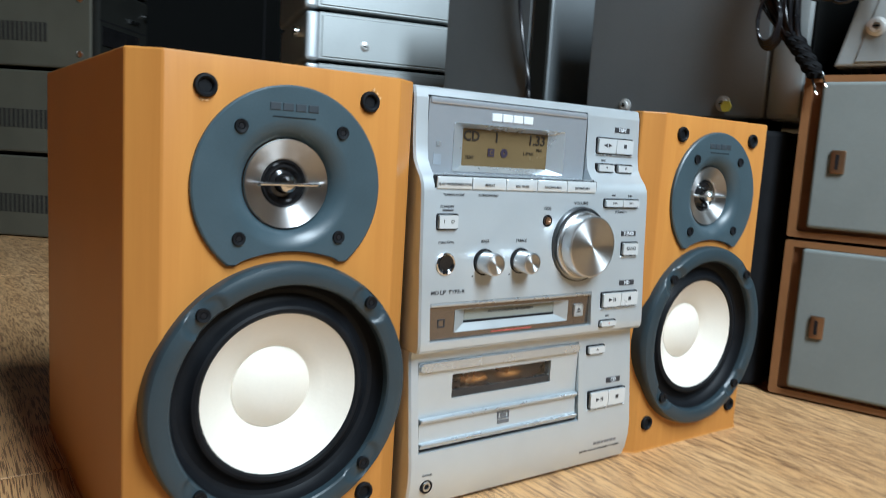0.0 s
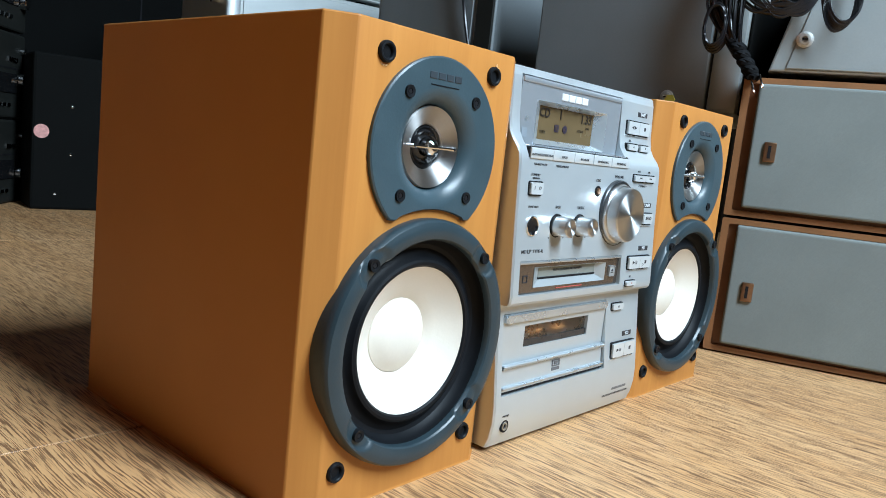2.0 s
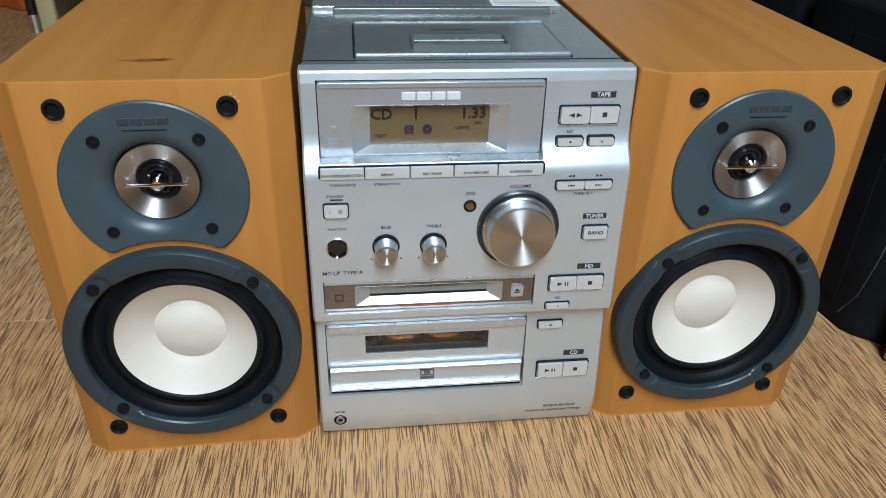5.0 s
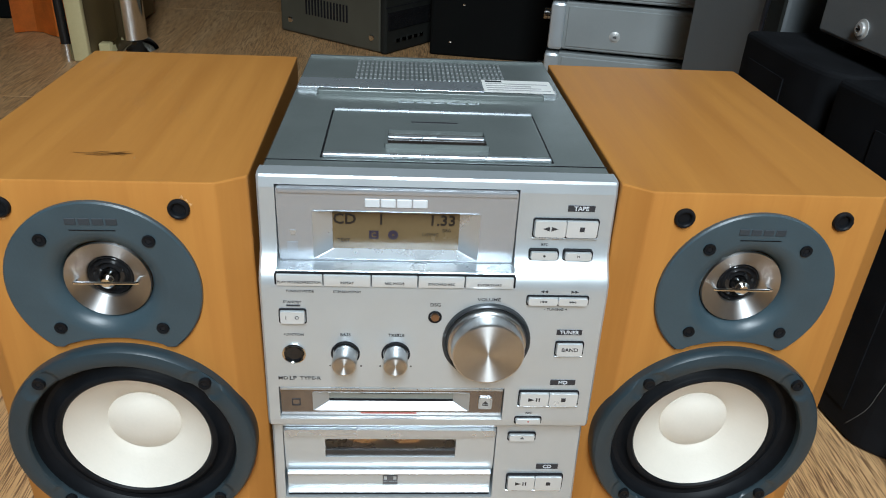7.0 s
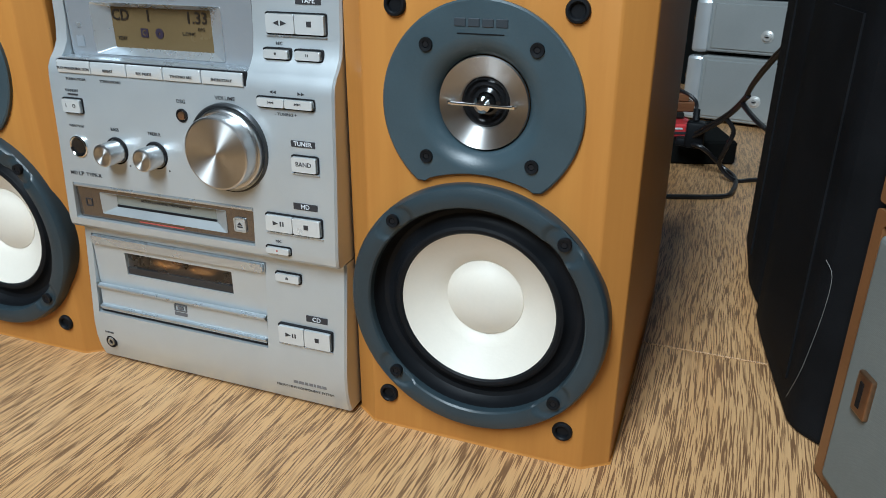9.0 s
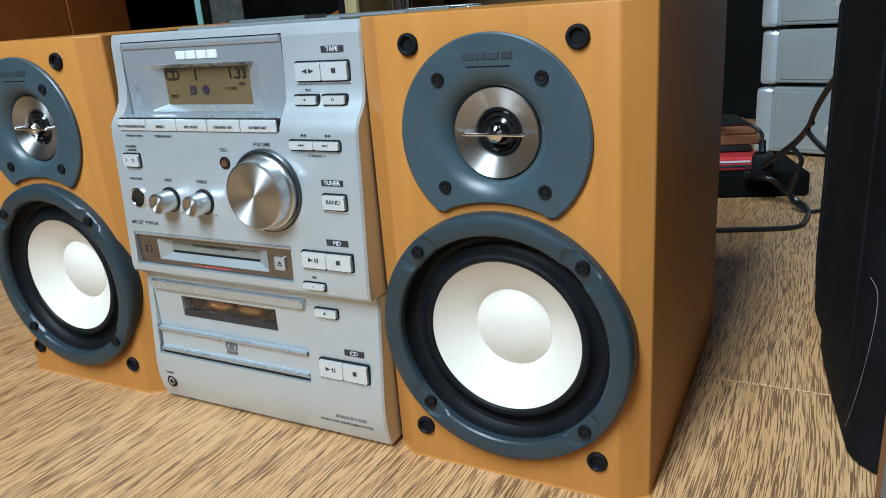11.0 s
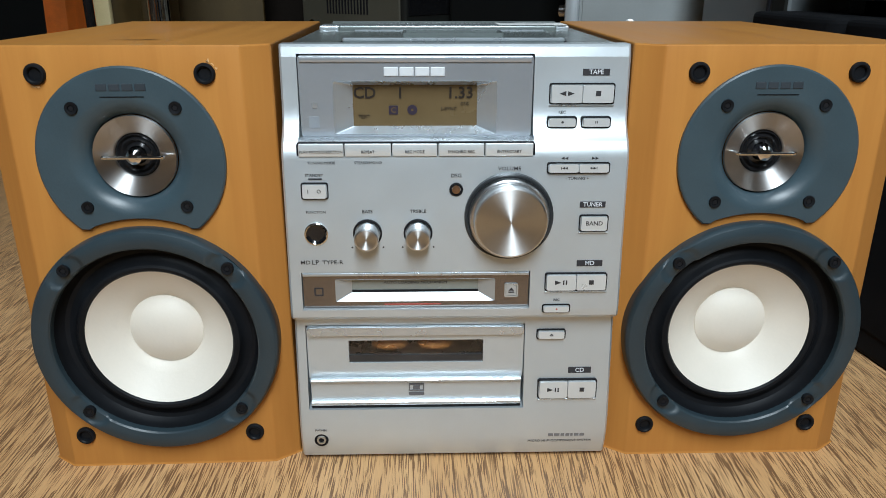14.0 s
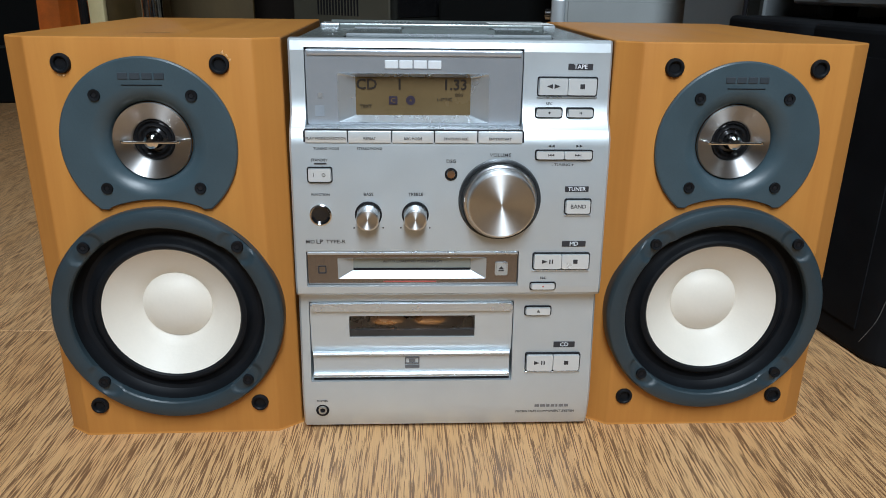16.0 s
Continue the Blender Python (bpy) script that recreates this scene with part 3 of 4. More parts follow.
words("DSG", 0.0050, LY, 0.2148, 0.0024, LCDINK, lcd, "small_digits")
part("track_icon", prism_y(round_rect(-0.0360, -0.0310, 0.2092, 0.2140, 0.0004), LY - 0.0001, LY + 0.0002), LCDBLUE, lcd)
words("C", -0.0335, LY - 0.0002, 0.2115, 0.0040, LCD, lcd, "icon_letter")
part("disc_icon", disc_ring(0.0007, 0.0027, -0.0233, 0.2117, LY - 0.0001, LY + 0.0002), LCDBLUE, lcd)
for q in range(4):
    part("maker_mark", box(-0.0380 + q * 0.0082, -0.0304 + q * 0.0082, DY - 0.0006, DY + 0.0004, 0.2300, 0.2348, 0.0004, 1), WHITEPRINT, dp, "pale plain mark")
part("sensor", box(-0.0765, -0.0738, DY - 0.0004, DY + 0.0006, 0.2135, 0.2160), SILVER_BRIGHT, dp)
part("remote_eye", box(-0.0785, -0.0730, DY - 0.0003, DY + 0.0006, 0.2030, 0.2090), mat("remote_eye_grey", (0.38, 0.43, 0.48), 0.25, 0.4), dp)

# row of five keys under the display
KX = [-0.0835, -0.0592, -0.0342, -0.0098, 0.0150, 0.0410]
part("key_gap", prism_y(round_rect(-0.0843, 0.0419, 0.1888, 0.1974, 0.0016), -0.0138, -0.004), GROOVE, unit)
for i in range(5):
    k = part("key", box(KX[i] + 0.00025, KX[i + 1] - 0.00025, -0.0150, -0.006, 0.1900, 0.1969, 0.0006, 2), KEY, unit)
    words(("PLAY MODE/DIRECTION", "REPEAT", "REC MODE", "SYNCHRO REC", "ENTER/START")[i], (KX[i] + KX[i + 1]) / 2, -0.0153, 0.1926, 0.0021, INK, k)
part("shelf_strip", box(-0.0835, 0.0410, -0.0125, -0.002, 0.1971, 0.1982, 0.0004, 1), SILVER_BRIGHT, unit)


def label(text, x, z, size, squeeze=1.0, material=INK, off=0.0002, align="CENTER"):
    return words(text, x, surf(z) - off, z, size, material, unit, "lettering", align, squeeze, 0.0 if z > 0.2 else 1.5)


def plate_label(text, x0, x1, z0, z1):
    y = surf((z0 + z1) / 2)
    p = part("name_plate", box(x0, x1, y - 0.0004, y + 0.001, z0, z1), INK, unit, "black name plate")
    words(text, (x0 + x1) / 2, y - 0.0005, (z0 + z1) / 2, (z1 - z0) * 1.0, WHITEPRINT, p)


def key_pad(x0, x1, z0, z1, count, rim=True, signs=()):
    """Keys side by side in a dark well with a bright lower lip."""
    ym = min(surf(z0), surf(z1))
    w = part("key_well", frame_y(round_rect(x0 - 0.0008, x1 + 0.0008, z0 - 0.0008, z1 + 0.0008, 0.0014), round_rect(x0 - 0.0002, x1 + 0.0002, z0 - 0.0002, z1 + 0.0002, 0.001), ym - 0.0006, ym + 0.003), GROOVE, unit)
    if rim:
        part("well_lip", box(x0 - 0.0008, x1 + 0.0008, ym - 0.0011, ym + 0.002, z0 - 0.0017, z0 - 0.0008, 0.0003, 1), SILVER_BRIGHT, w)
    step = (x1 - x0) / count
    for i in range(count):
        a, b = x0 + i * step + 0.0002, x0 + (i + 1) * step - 0.0002
        k = part("key", prism_y(round_rect(a, b, z0 + 0.0001, z1 - 0.0001, 0.0007), ym - 0.0022, ym + 0.003, 0.0004), KEY, w)
        c, m, y, s = (a + b) / 2, (z0 + z1) / 2 + 0.0003, ym - 0.00235, min(0.0032, (z1 - z0) * 0.34)
        sign = signs[i] if i < len(signs) else ""
        bm = bmesh.new()

        def tri(cx, direction, s=s):
            prism_y([(cx - direction * s * 0.55, m - s * 0.42), (cx + direction * s * 0.55, m), (cx - direction * s * 0.55, m + s * 0.42)][::direction], y, y + 0.0003, bm=bm)

        def blk(a0, a1, h=0.42):
            box(c + a0 * s, c + a1 * s, y, y + 0.0003, m - h * s, m + h * s, bm=bm)

        if sign == "rev_fwd":
            tri(c - s * 0.7, -1), tri(c + s * 0.7, 1)
        elif sign == "stop":
            blk(-0.42, 0.42)
        elif sign == "play":
            tri(c - s * 0.6, 1), blk(0.25, 0.5), blk(0.75, 1.0)
        elif sign == "pause":
            blk(-0.45, -0.15), blk(0.15, 0.45)
        elif sign == "rec":
            lathe([(0, y), (s * 0.42, y), (s * 0.42, y + 0.0003)], c, m, 16, bm=bm)
        elif sign == "prev":
            blk(-1.0, -0.8), tri(c - s * 0.25, -1), tri(c + s * 0.75, -1)
        elif sign == "next":
            tri(c - s * 0.75, 1), tri(c + s * 0.25, 1), blk(0.8, 1.0)
        elif sign == "eject":
            prism_y([(c - s * 0.6, m), (c + s * 0.6, m), (c, m + s * 0.55)], y, y + 0.0003, bm=bm)
            box(c - s * 0.6, c + s * 0.6, y, y + 0.0003, m - s * 0.4, m - s * 0.15, bm=bm)
        if bm.faces:
            part("key_sign", bm, REDLINE if (sign == "rec" and z0 < 0.15) else INK, k)
        else:
            bm.free()
            if sign:
                words(sign, c, y + 0.0001, m, 0.0034, INK, k)
    return w


plate_label("TAPE", 0.0672, 0.0815, 0.2304, 0.2338)
key_pad(0.0505, 0.0840, 0.2162, 0.2258, 2, True, ("rev_fwd", "stop"))
label("REC", 0.0570, 0.2112, 0.0022)
key_pad(0.0495, 0.0640, 0.2040, 0.2086, 1, False, ("rec",))
key_pad(0.0678, 0.0823, 0.2040, 0.2086, 1, False, ("pause",))
key_pad(0.0492, 0.0815, 0.1812, 0.1858, 2, False, ("prev", "next"))
label("- TUNING +", 0.0650, 0.1777, 0.0022, 1.1)
bm = bmesh.new()
for cx, d in ((0.0568, -1), (0.0588, -1), (0.0732, 1), (0.0752, 1)):
    y = surf(0.1886)
    prism_y([(cx - d * 0.0009, 0.1878), (cx + d * 0.0009, 0.1886), (cx - d * 0.0009, 0.1894)][::d], y - 0.0003, y + 0.0003, bm=bm)
part("arrow_print", bm, INK, unit)
plate_label("TUNER", 0.0672, 0.0812, 0.1617, 0.1650)
key_pad(0.0680, 0.0825, 0.1490, 0.1570, 1, True, ("BAND",))
plate_label("MD", 0.0672, 0.0815, 0.1283, 0.1318)
key_pad(0.0505, 0.0838, 0.1148, 0.1240, 2, True, ("play", "stop"))
label("REC", 0.0568, 0.1086, 0.0020)
key_pad(0.0495, 0.0640, 0.1018, 0.1054, 1, False, ("rec",))
key_pad(0.0485, 0.0640, 0.0812, 0.0860, 1, False, ("eject",))
plate_label("CD", 0.0672, 0.0808, 0.0590, 0.0628)
key_pad(0.0500, 0.0838, 0.0440, 0.0550, 2, True, ("play", "stop"))

label("TUNING MODE", -0.0715, 0.1866, 0.0021)
label("STEREO/MONO", -0.0468, 0.1866, 0.0021)
label("STANDBY", -0.0757, 0.1800, 0.0022)
part("standby_lamp", box(-0.0788, -0.0716, surf(0.178) - 0.0004, surf(0.178) + 0.001, 0.1776, 0.1784), INK, unit)
key_pad(-0.0822, -0.0692, 0.1678, 0.1754, 1, False)
label("I     O", -0.0757, 0.1718, 0.0030, off=0.0026)
label("FUNCTION", -0.0757, 0.1598, 0.0021)
label("BASS", -0.0480, 0.1600, 0.0027)
label("TREBLE", -0.0205, 0.1600, 0.0027)
label("DSG", 0.0000, 0.1795, 0.0030)
label("VOLUME", 0.0285, 0.1832, 0.0029, 1.1)
label("MD", -0.0855, 0.1315, 0.0032, 1.15, align="LEFT")
label("LP", -0.0793, 0.1315, 0.0037, 1.1, align="LEFT")
label("TYPE-R", -0.0735, 0.1315, 0.0032, 1.15, align="LEFT")


def dial(cx, cz, r, depth, name, collar=True):
    """A turned aluminium knob in a dark collar, with a fine line on its face."""
    y = surf(cz)
    k = part(name, lathe([(r, y + 0.002), (r, y - depth + 0.0012), (r - 0.0004, y - depth + 0.0003), (r - 0.0012, y - depth)], cx, cz, 64), KNOBSIDE, unit, "turned aluminium knob")
    face = part("knob_face", lathe([(r - 0.0010, 0), (r * 0.5, 0.0003), (0, 0.0005)], 0, 0, 64), SPUN, k)
    face.matrix_local = pose(cx, y - depth + 0.0001, cz)
    if collar:
        part("collar", lathe([(r + 0.0002, y + 0.001), (r + 0.0003, y - 0.0006), (r + 0.0010, y - 0.0008), (r + 0.0013, y - 0.0003), (r + 0.0014, y + 0.001)], cx, cz, 64), GROOVE, k)
    return k


dial(-0.0482, 0.1478, 0.0066, 0.0118, "bass_knob")
dial(-0.0207, 0.1478, 0.0066, 0.0118, "treble_knob")
vol = dial(0.0288, 0.1567, 0.0197, 0.0122, "volume_knob", False)
y = surf(0.1567)
part("knob_rim", lathe([(0.0196, y - 0.0040), (0.0206, y - 0.0040), (0.0214, y - 0.0034), (0.0219, y - 0.0020), (0.0221, y + 0.002)], 0.0288, 0.1567, 64), KNOBSIDE, vol, "polished rim")
part("knob_trough", lathe([(0.0218, y - 0.0002), (0.0226, y - 0.0010), (0.0235, y - 0.0018), (0.0242, y - 0.0012), (0.0245, y + 0.001)], 0.0288, 0.1567, 64), mat("knob_trough_grey", (0.06, 0.065, 0.07), 0.3, 0.5), vol)
for cx in (-0.0482, -0.0207):
    for s in (-1, 1):
        part("end_dot", lathe([(0, surf(0.1400) - 0.0003), (0.0005, surf(0.14) - 0.0003), (0.0005, surf(0.14))], cx + s * 0.0085, 0.1400, 10), INK, unit)
y = surf(0.148)
jk = part("function_button", lathe([(0.0064, y + 0.001), (0.0064, y - 0.0010), (0.0058, y - 0.0013), (0.0052, y - 0.0008), (0.0048, y + 0.003)], -0.0760, 0.1478, 40), CHROME, unit)
part("button_dish", lathe([(0.0052, y - 0.0010), (0.0040, y - 0.0003), (0, y - 0.0002)], -0.0760, 0.1478, 32), BLACKGLOSS, jk)
y = surf(0.172)
dk = part("sound_button", lathe([(0.0037, y + 0.001), (0.0037, y - 0.0006), (0.0030, y - 0.0008), (0.0024, y)], 0.0, 0.1720, 32), GROOVE, unit)
part("button_cap", lathe([(0.0024, y + 0.001), (0.0022, y - 0.0012), (0, y - 0.0016)], 0.0, 0.1720, 24), BADGE, dk)

# mini disc bay
BY = -0.0165
mo = round_rect(-0.0672, 0.0222, 0.1075, 0.1208, 0.0008)
bay = part("md_bay", frame_y(round_rect(-0.0850, 0.0410, 0.1040, 0.1251, 0.0010), mo, BY, BY + 0.004), BAYMETAL, unit, "polished mini disc bay")
part("bay_brow", prism_y([(-0.0850, 0.1253), (0.0410, 0.1253), (0.0410, 0.1232), (-0.0850, 0.1232)], BY - 0.0016, BY + 0.001, 0.0006), SILVER_BRIGHT, bay)
part("slot_bezel", frame_y(mo, round_rect(-0.0582, 0.0130, 0.1118, 0.1196, 0.0005), BY - 0.0003, BY + 0.0050, yin=BY + 0.0034), BEZEL, bay)
door = part("slot_door", box(-0.0586, 0.0134, BY + 0.0036, BY + 0.0048, 0.1114, 0.1200), mat("slot_door_grey", (0.30, 0.33, 0.31), 0.25, 0.3, 0.05), bay)
# dark strip laid in as shade along the slot's lower edge
part("slot_shadow_strip", box(-0.0582, 0.0130, BY + 0.0030, BY + 0.0042, 0.1119, 0.1131), GROOVE, door)
words("AUTO LOADING MECHANISM", -0.0225, BY + 0.0034, 0.1174, 0.0023, INK, door, "lettering", "CENTER", 1.15)
part("red_line", box(-0.0400, -0.0080, BY - 0.0004, BY + 0.001, 0.1054, 0.1060), REDLINE, bay)
part("format_mark", frame_y(round_rect(-0.0790, -0.0740, 0.1110, 0.1160, 0.0003), round_rect(-0.0783, -0.0747, 0.1117, 0.1153, 0.0003), BY - 0.0003, BY + 0.0005), INK, bay)
part("eject_frame", frame_y(round_rect(0.0275, 0.0352, 0.1098, 0.1180, 0.001), round_rect(0.0283, 0.0344, 0.1106, 0.1172, 0.0008), BY - 0.0012, BY + 0.001), SILVER_BRIGHT, bay)
ek = part("eject_key", prism_y(round_rect(0.0285, 0.0342, 0.1108, 0.1170, 0.0006), BY - 0.0010, BY + 0.001, 0.0003), SILVER, bay)
bm = prism_y([(0.0297, 0.1138), (0.0330, 0.1138), (0.03135, 0.1156)], BY - 0.0013, BY - 0.0009)
box(0.0297, 0.0330, BY - 0.0013, BY - 0.0009, 0.1125, 0.1132, bm=bm)
part("eject_sign", bm, INK, ek)

# disc drawer
CY = -0.0112
wo = round_rect(-0.0620, 0.0168, 0.0655, 0.0802, 0.0004)
part("bay_back", box(-0.0863, 0.0408, 0.0, 0.003, 0.0372, 0.0898), mat("bay_inside", (0.05, 0.035, 0.025), 0.4), unit)
cd = part("disc_bay", frame_y(round_rect(-0.0860, 0.0405, 0.0552, 0.0895, 0.0016), wo, CY, CY + 0.006), SILVER, unit)
part("bay_top_lip", prism_y(round_rect(-0.0856, 0.0401, 0.0842, 0.0893, 0.0012), CY - 0.0022, CY + 0.001, 0.0012), SILVER_BRIGHT, cd)
pane = part("window_glass", box(-0.0622, 0.0170, CY + 0.0022, CY + 0.0030, 0.0653, 0.0804), SMOKE, cd, "smoked drawer window")
pane.visible_shadow = False
part("window_sill", box(-0.0620, 0.0168, CY + 0.0010, CY + 0.0040, 0.0655, 0.0700), mat("window_lip", (0.05, 0.05, 0.052), 0.2, 0.4), cd)
# two added bumps stand in for the warm orange glow in the window
for cx in (-0.0385, -0.0115):
    part("glow_spot", lathe([(0, -0.003), (0.004, -0.0025), (0.0075, -0.001), (0.009, 0.002)], 0, 0, 24), WINDOWGLOW, cd).matrix_local = pose(cx, CY + 0.0090, 0.0726) @ Matrix.Diagonal((1.2, 1, 0.34, 1))
bm = bmesh.new()
DR = [(0.0382, -0.0128), (0.0392, -0.0150), (0.0415, -0.0156), (0.0425, -0.0136), (0.0530, -0.0128), (0.0540, -0.0146), (0.0560, -0.0146), (0.0568, -0.0126)]
fr = [[bm.verts.new((x, y, z)) for z, y in DR] for x in (-0.0850, 0.0395)]
bk = [[bm.verts.new((x, -0.004, z)) for z, y in DR] for x in (-0.0850, 0.0395)]
for i in range(len(DR) - 1):
    bm.faces.new((fr[0][i], fr[1][i], fr[1][i + 1], fr[0][i + 1]))
    for s in (0, 1):
        bm.faces.new((fr[s][i], fr[s][i + 1], bk[s][i + 1], bk[s][i]))
tray = part("drawer_front", bm, SILVER, unit)
part("drawer_edge", box(-0.0850, 0.0395, -0.0164, -0.012, 0.0408, 0.0423, 0.0005, 1), SILVER_BRIGHT, tray)
part("drawer_top_edge", box(-0.0850, 0.0395, -0.0156, -0.012, 0.0548, 0.0566, 0.0006, 1), SILVER_BRIGHT, tray)
part("drawer_gap", box(-0.0850, 0.0395, -0.0150, -0.006, 0.0378, 0.0396), GROOVE, tray)
# dark strip laid in as the shadow below the drawer's top edge
part("drawer_shadow_line", box(-0.0850, 0.0395, -0.0140, -0.011, 0.0536, 0.0543), GROOVE, tray)
bm = frame_y(round_rect(-0.0272, -0.0180, 0.0478, 0.0524, 0.0004), round_rect(-0.0264, -0.0188, 0.0484, 0.0518, 0.0003), -0.0137, -0.0126)
box(-0.0272, -0.0180, -0.0137, -0.0126, 0.0448, 0.0470, bm=bm)
box(-0.0246, -0.0206, -0.0137, -0.0126, 0.0490, 0.0510, bm=bm)
part("format_mark", bm, mat("mark_print", (0.12, 0.12, 0.125), 0.5), tray)
y = surf(0.0165)
hp = part("headphone_socket", lathe([(0.0042, y + 0.001), (0.0042, y - 0.0006), (0.0034, y - 0.0008), (0.0030, y - 0.0003), (0, y - 0.0003)], -0.0802, 0.0165, 32), GROOVE, unit)
part("socket_ring", lathe([(0.0028, y - 0.0003), (0.0026, y - 0.0011), (0.0018, y - 0.0011), (0.0016, y - 0.0003)], -0.0802, 0.0165, 24), KNOBSIDE, hp)
label("PHONES", -0.0802, 0.0235, 0.0018)
label("MICRO HI-FI COMPONENT SYSTEM", 0.0835, 0.0135, 0.0022, 1.12, align="RIGHT")
for a, b in ((0.0570, 0.0600), (0.0606, 0.0640), (0.0646, 0.0668), (0.0676, 0.0700), (0.0706, 0.0720), (0.0728, 0.0756), (0.0762, 0.0790)):
    part("model_mark", box(a, b, surf(0.018) - 0.0002, surf(0.018) + 0.001, 0.0172, 0.0192), mat("model_print", (0.17, 0.17, 0.175), 0.5) if a < 0.058 else bpy.data.materials["model_print"], unit)

# top of the unit: cassette lid, ridge, vents, sticker
T = 0.2450
part("top_plate_seam", box(-UW + 0.001, UW - 0.001, 0.0225, 0.0232, T - 0.001, T + 0.0003), GROOVE, body)
lid = part("cassette_lid", prism_z([(-0.0620, 0.0290), (0.0620, 0.0290), (0.0620, 0.1020), (-0.0620, 0.1020)], T - 0.002, T + 0.0016, 0.0006), TOPMETAL, unit, "grey metal cassette lid")
for a, b, c, d in ((-0.0632, -0.0622, 0.027, 0.103), (0.0622, 0.0632, 0.027, 0.103)):
    part("lid_gap", box(a, b, c, d, T - 0.001, T + 0.0006), GROOVE, lid)
part("lid_front_edge", box(-0.0620, 0.0620, 0.0262, 0.0300, T, T + 0.0026, 0.0008, 1), SILVER_BRIGHT, lid)
part("lid_rear_edge", box(-0.0620, 0.0620, 0.1000, 0.1040, T, T + 0.0026, 0.0008, 1), SILVER_BRIGHT, lid)
win = part("lid_window", frame_y(round_rect(-0.0290, 0.0290, 0.0380, 0.0615, 0.001), round_rect(-0.0275, 0.0275, 0.0392, 0.0603, 0.001), 0, 0.003), TOPMETAL, lid)
win.matrix_local = pose(0, 0, T + 0.0046, -90)
part("window_glass", box(-0.0278, 0.0278, 0.0390, 0.0605, T + 0.0012, T + 0.0022), DARKGLASS, lid)
part("tape_bar", box(-0.0275, 0.0275, 0.0520, 0.0560, T + 0.0020, T + 0.0034, 0.0005, 1), SILVER_BRIGHT, lid)
part("lid_print", box(-0.0140, 0.0140, 0.0815, 0.0830, T + 0.0015, T + 0.0019), INK, lid)
part("ridge", box(-UW + 0.002, UW - 0.006, 0.1450, 0.1670, T - 0.002, T + 0.0028, 0.0012, 2), SILVER_BRIGHT, unit, "bright silver ridge")
part("front_ridge", box(-0.0760, 0.0760, 0.1360, 0.1425, T - 0.002, T + 0.0034, 0.0014, 2), TOPMETAL, unit)
for a, b in ((-0.022, -0.012), (-0.010, -0.001), (0.001, 0.008), (0.010, 0.022), (0.024, 0.031)):
    part("print_bar", box(a, b, 0.1245, 0.1262, T - 0.001, T + 0.0003), SILVER_BRIGHT, body)
st = part("sticker", box(0.0360, 0.0845, 0.1435, 0.1710, T + 0.0030, T + 0.0034), STICKER, unit, "white paper sticker with fine print")
for i in range(5):
    part("print_bar", box(0.0385, 0.0500 if i == 4 else 0.0820 - 0.006 * (i % 3), 0.1465 + i * 0.0048, 0.1480 + i * 0.0048 + (0.0015 if i == 4 else 0), T + 0.0033, T + 0.0037), INK if i == 4 else mat("grey_print", (0.4, 0.4, 0.4), 0.6), st)
vents = bmesh.new()
for i in range(33):
    for j in range(5):
        x, y = -0.053 + i * 0.0033, 0.176 + j * 0.0095
        box(x, x + 0.0016, y, y + 0.0066, T - 0.001, T + 0.0009, bm=vents)
part("vent_ribs", vents, mat("vent_light", (0.42, 0.44, 0.45), 0.4, 0.6), unit).location.z = 0
back = part("rear_lip", box(-UW + 0.002, UW - 0.002, 0.2275, 0.2318, T - 0.001, T + 0.0016, 0.0006, 1), TOPMETAL, unit)

# ---- around the set ----


def side_screw(x, z, parent, r=0.006, y=0.0):
    s = part("screw", lathe([(r * 1.5, y + 0.001), (r * 1.5, y - 0.0008), (r * 1.05, y - 0.0015), (r, y - 0.0035), (r * 0.55, y - 0.004), (r * 0.4, y - 0.0025), (0, y - 0.0025)], x, z, 20), SCREWHEAD, parent, "bright washer-head screw")
    part("cross_slot", box(x - r * 0.5, x + r * 0.5, y - 0.0042, y - 0.003, z - r * 0.12, z + r * 0.12), GROOVE, s)


def old_speaker(i):
    t = thing("old_speaker", pose(0.344, 0.030, 0.002 + 0.1505 * i, 0, 0, -71), "old walnut speaker with grey grille lying " + ("on another speaker" if i else "on the floor"), "speaker", "stacked old speakers")
    H, W = 0.1475, 0.27
    part("cabinet", box(0, W, 0.004, 0.19, 0, H, 0.002, 2), OLDWOOD, t)
    part("edge_band", frame_y(round_rect(0, W, 0, H, 0.002), round_rect(0.0075, W - 0.0075, 0.006, H - 0.006, 0.002), 0.0, 0.006), mat("edge_wood", (0.25, 0.112, 0.043), 0.45, 0, 0.15, 20, 0.1), t, "lighter wooden edge")
    g = part("grille", box(0.016, W - 0.016, -0.006, 0.006, 0.010, H - 0.0065, 0.003, 3), CLOTH, t, "grey woven cloth grille")
    b = part("badge", box(0.030, 0.042, -0.0085, -0.005, 0.060, 0.081, 0.0012, 2), BADGE, g, "copper badge")
    part("badge_bar", box(0.034, 0.037, -0.0088, -0.008, 0.064, 0.077), GROOVE, b)
    return t


old_speaker(0)
old_speaker(1)

t = thing("silver_amplifier", pose(0.3475, 0.008, 0.3035, 0, 0, -71), "silver metal amplifier case standing on the old speakers", "amplifier")
part("case", prism_y([(0.0, 0.004), (0.275, 0.004), (0.275, 0.13), (0.034, 0.13), (0.030, 0.126)], 0.004, 0.19, 0.002), SILVERCASE, t)
part("side_panel", prism_y([(0.016, 0.007), (0.272, 0.007), (0.272, 0.126), (0.046, 0.126)], 0.0025, 0.0055, 0.001), SILVERCASE, t)
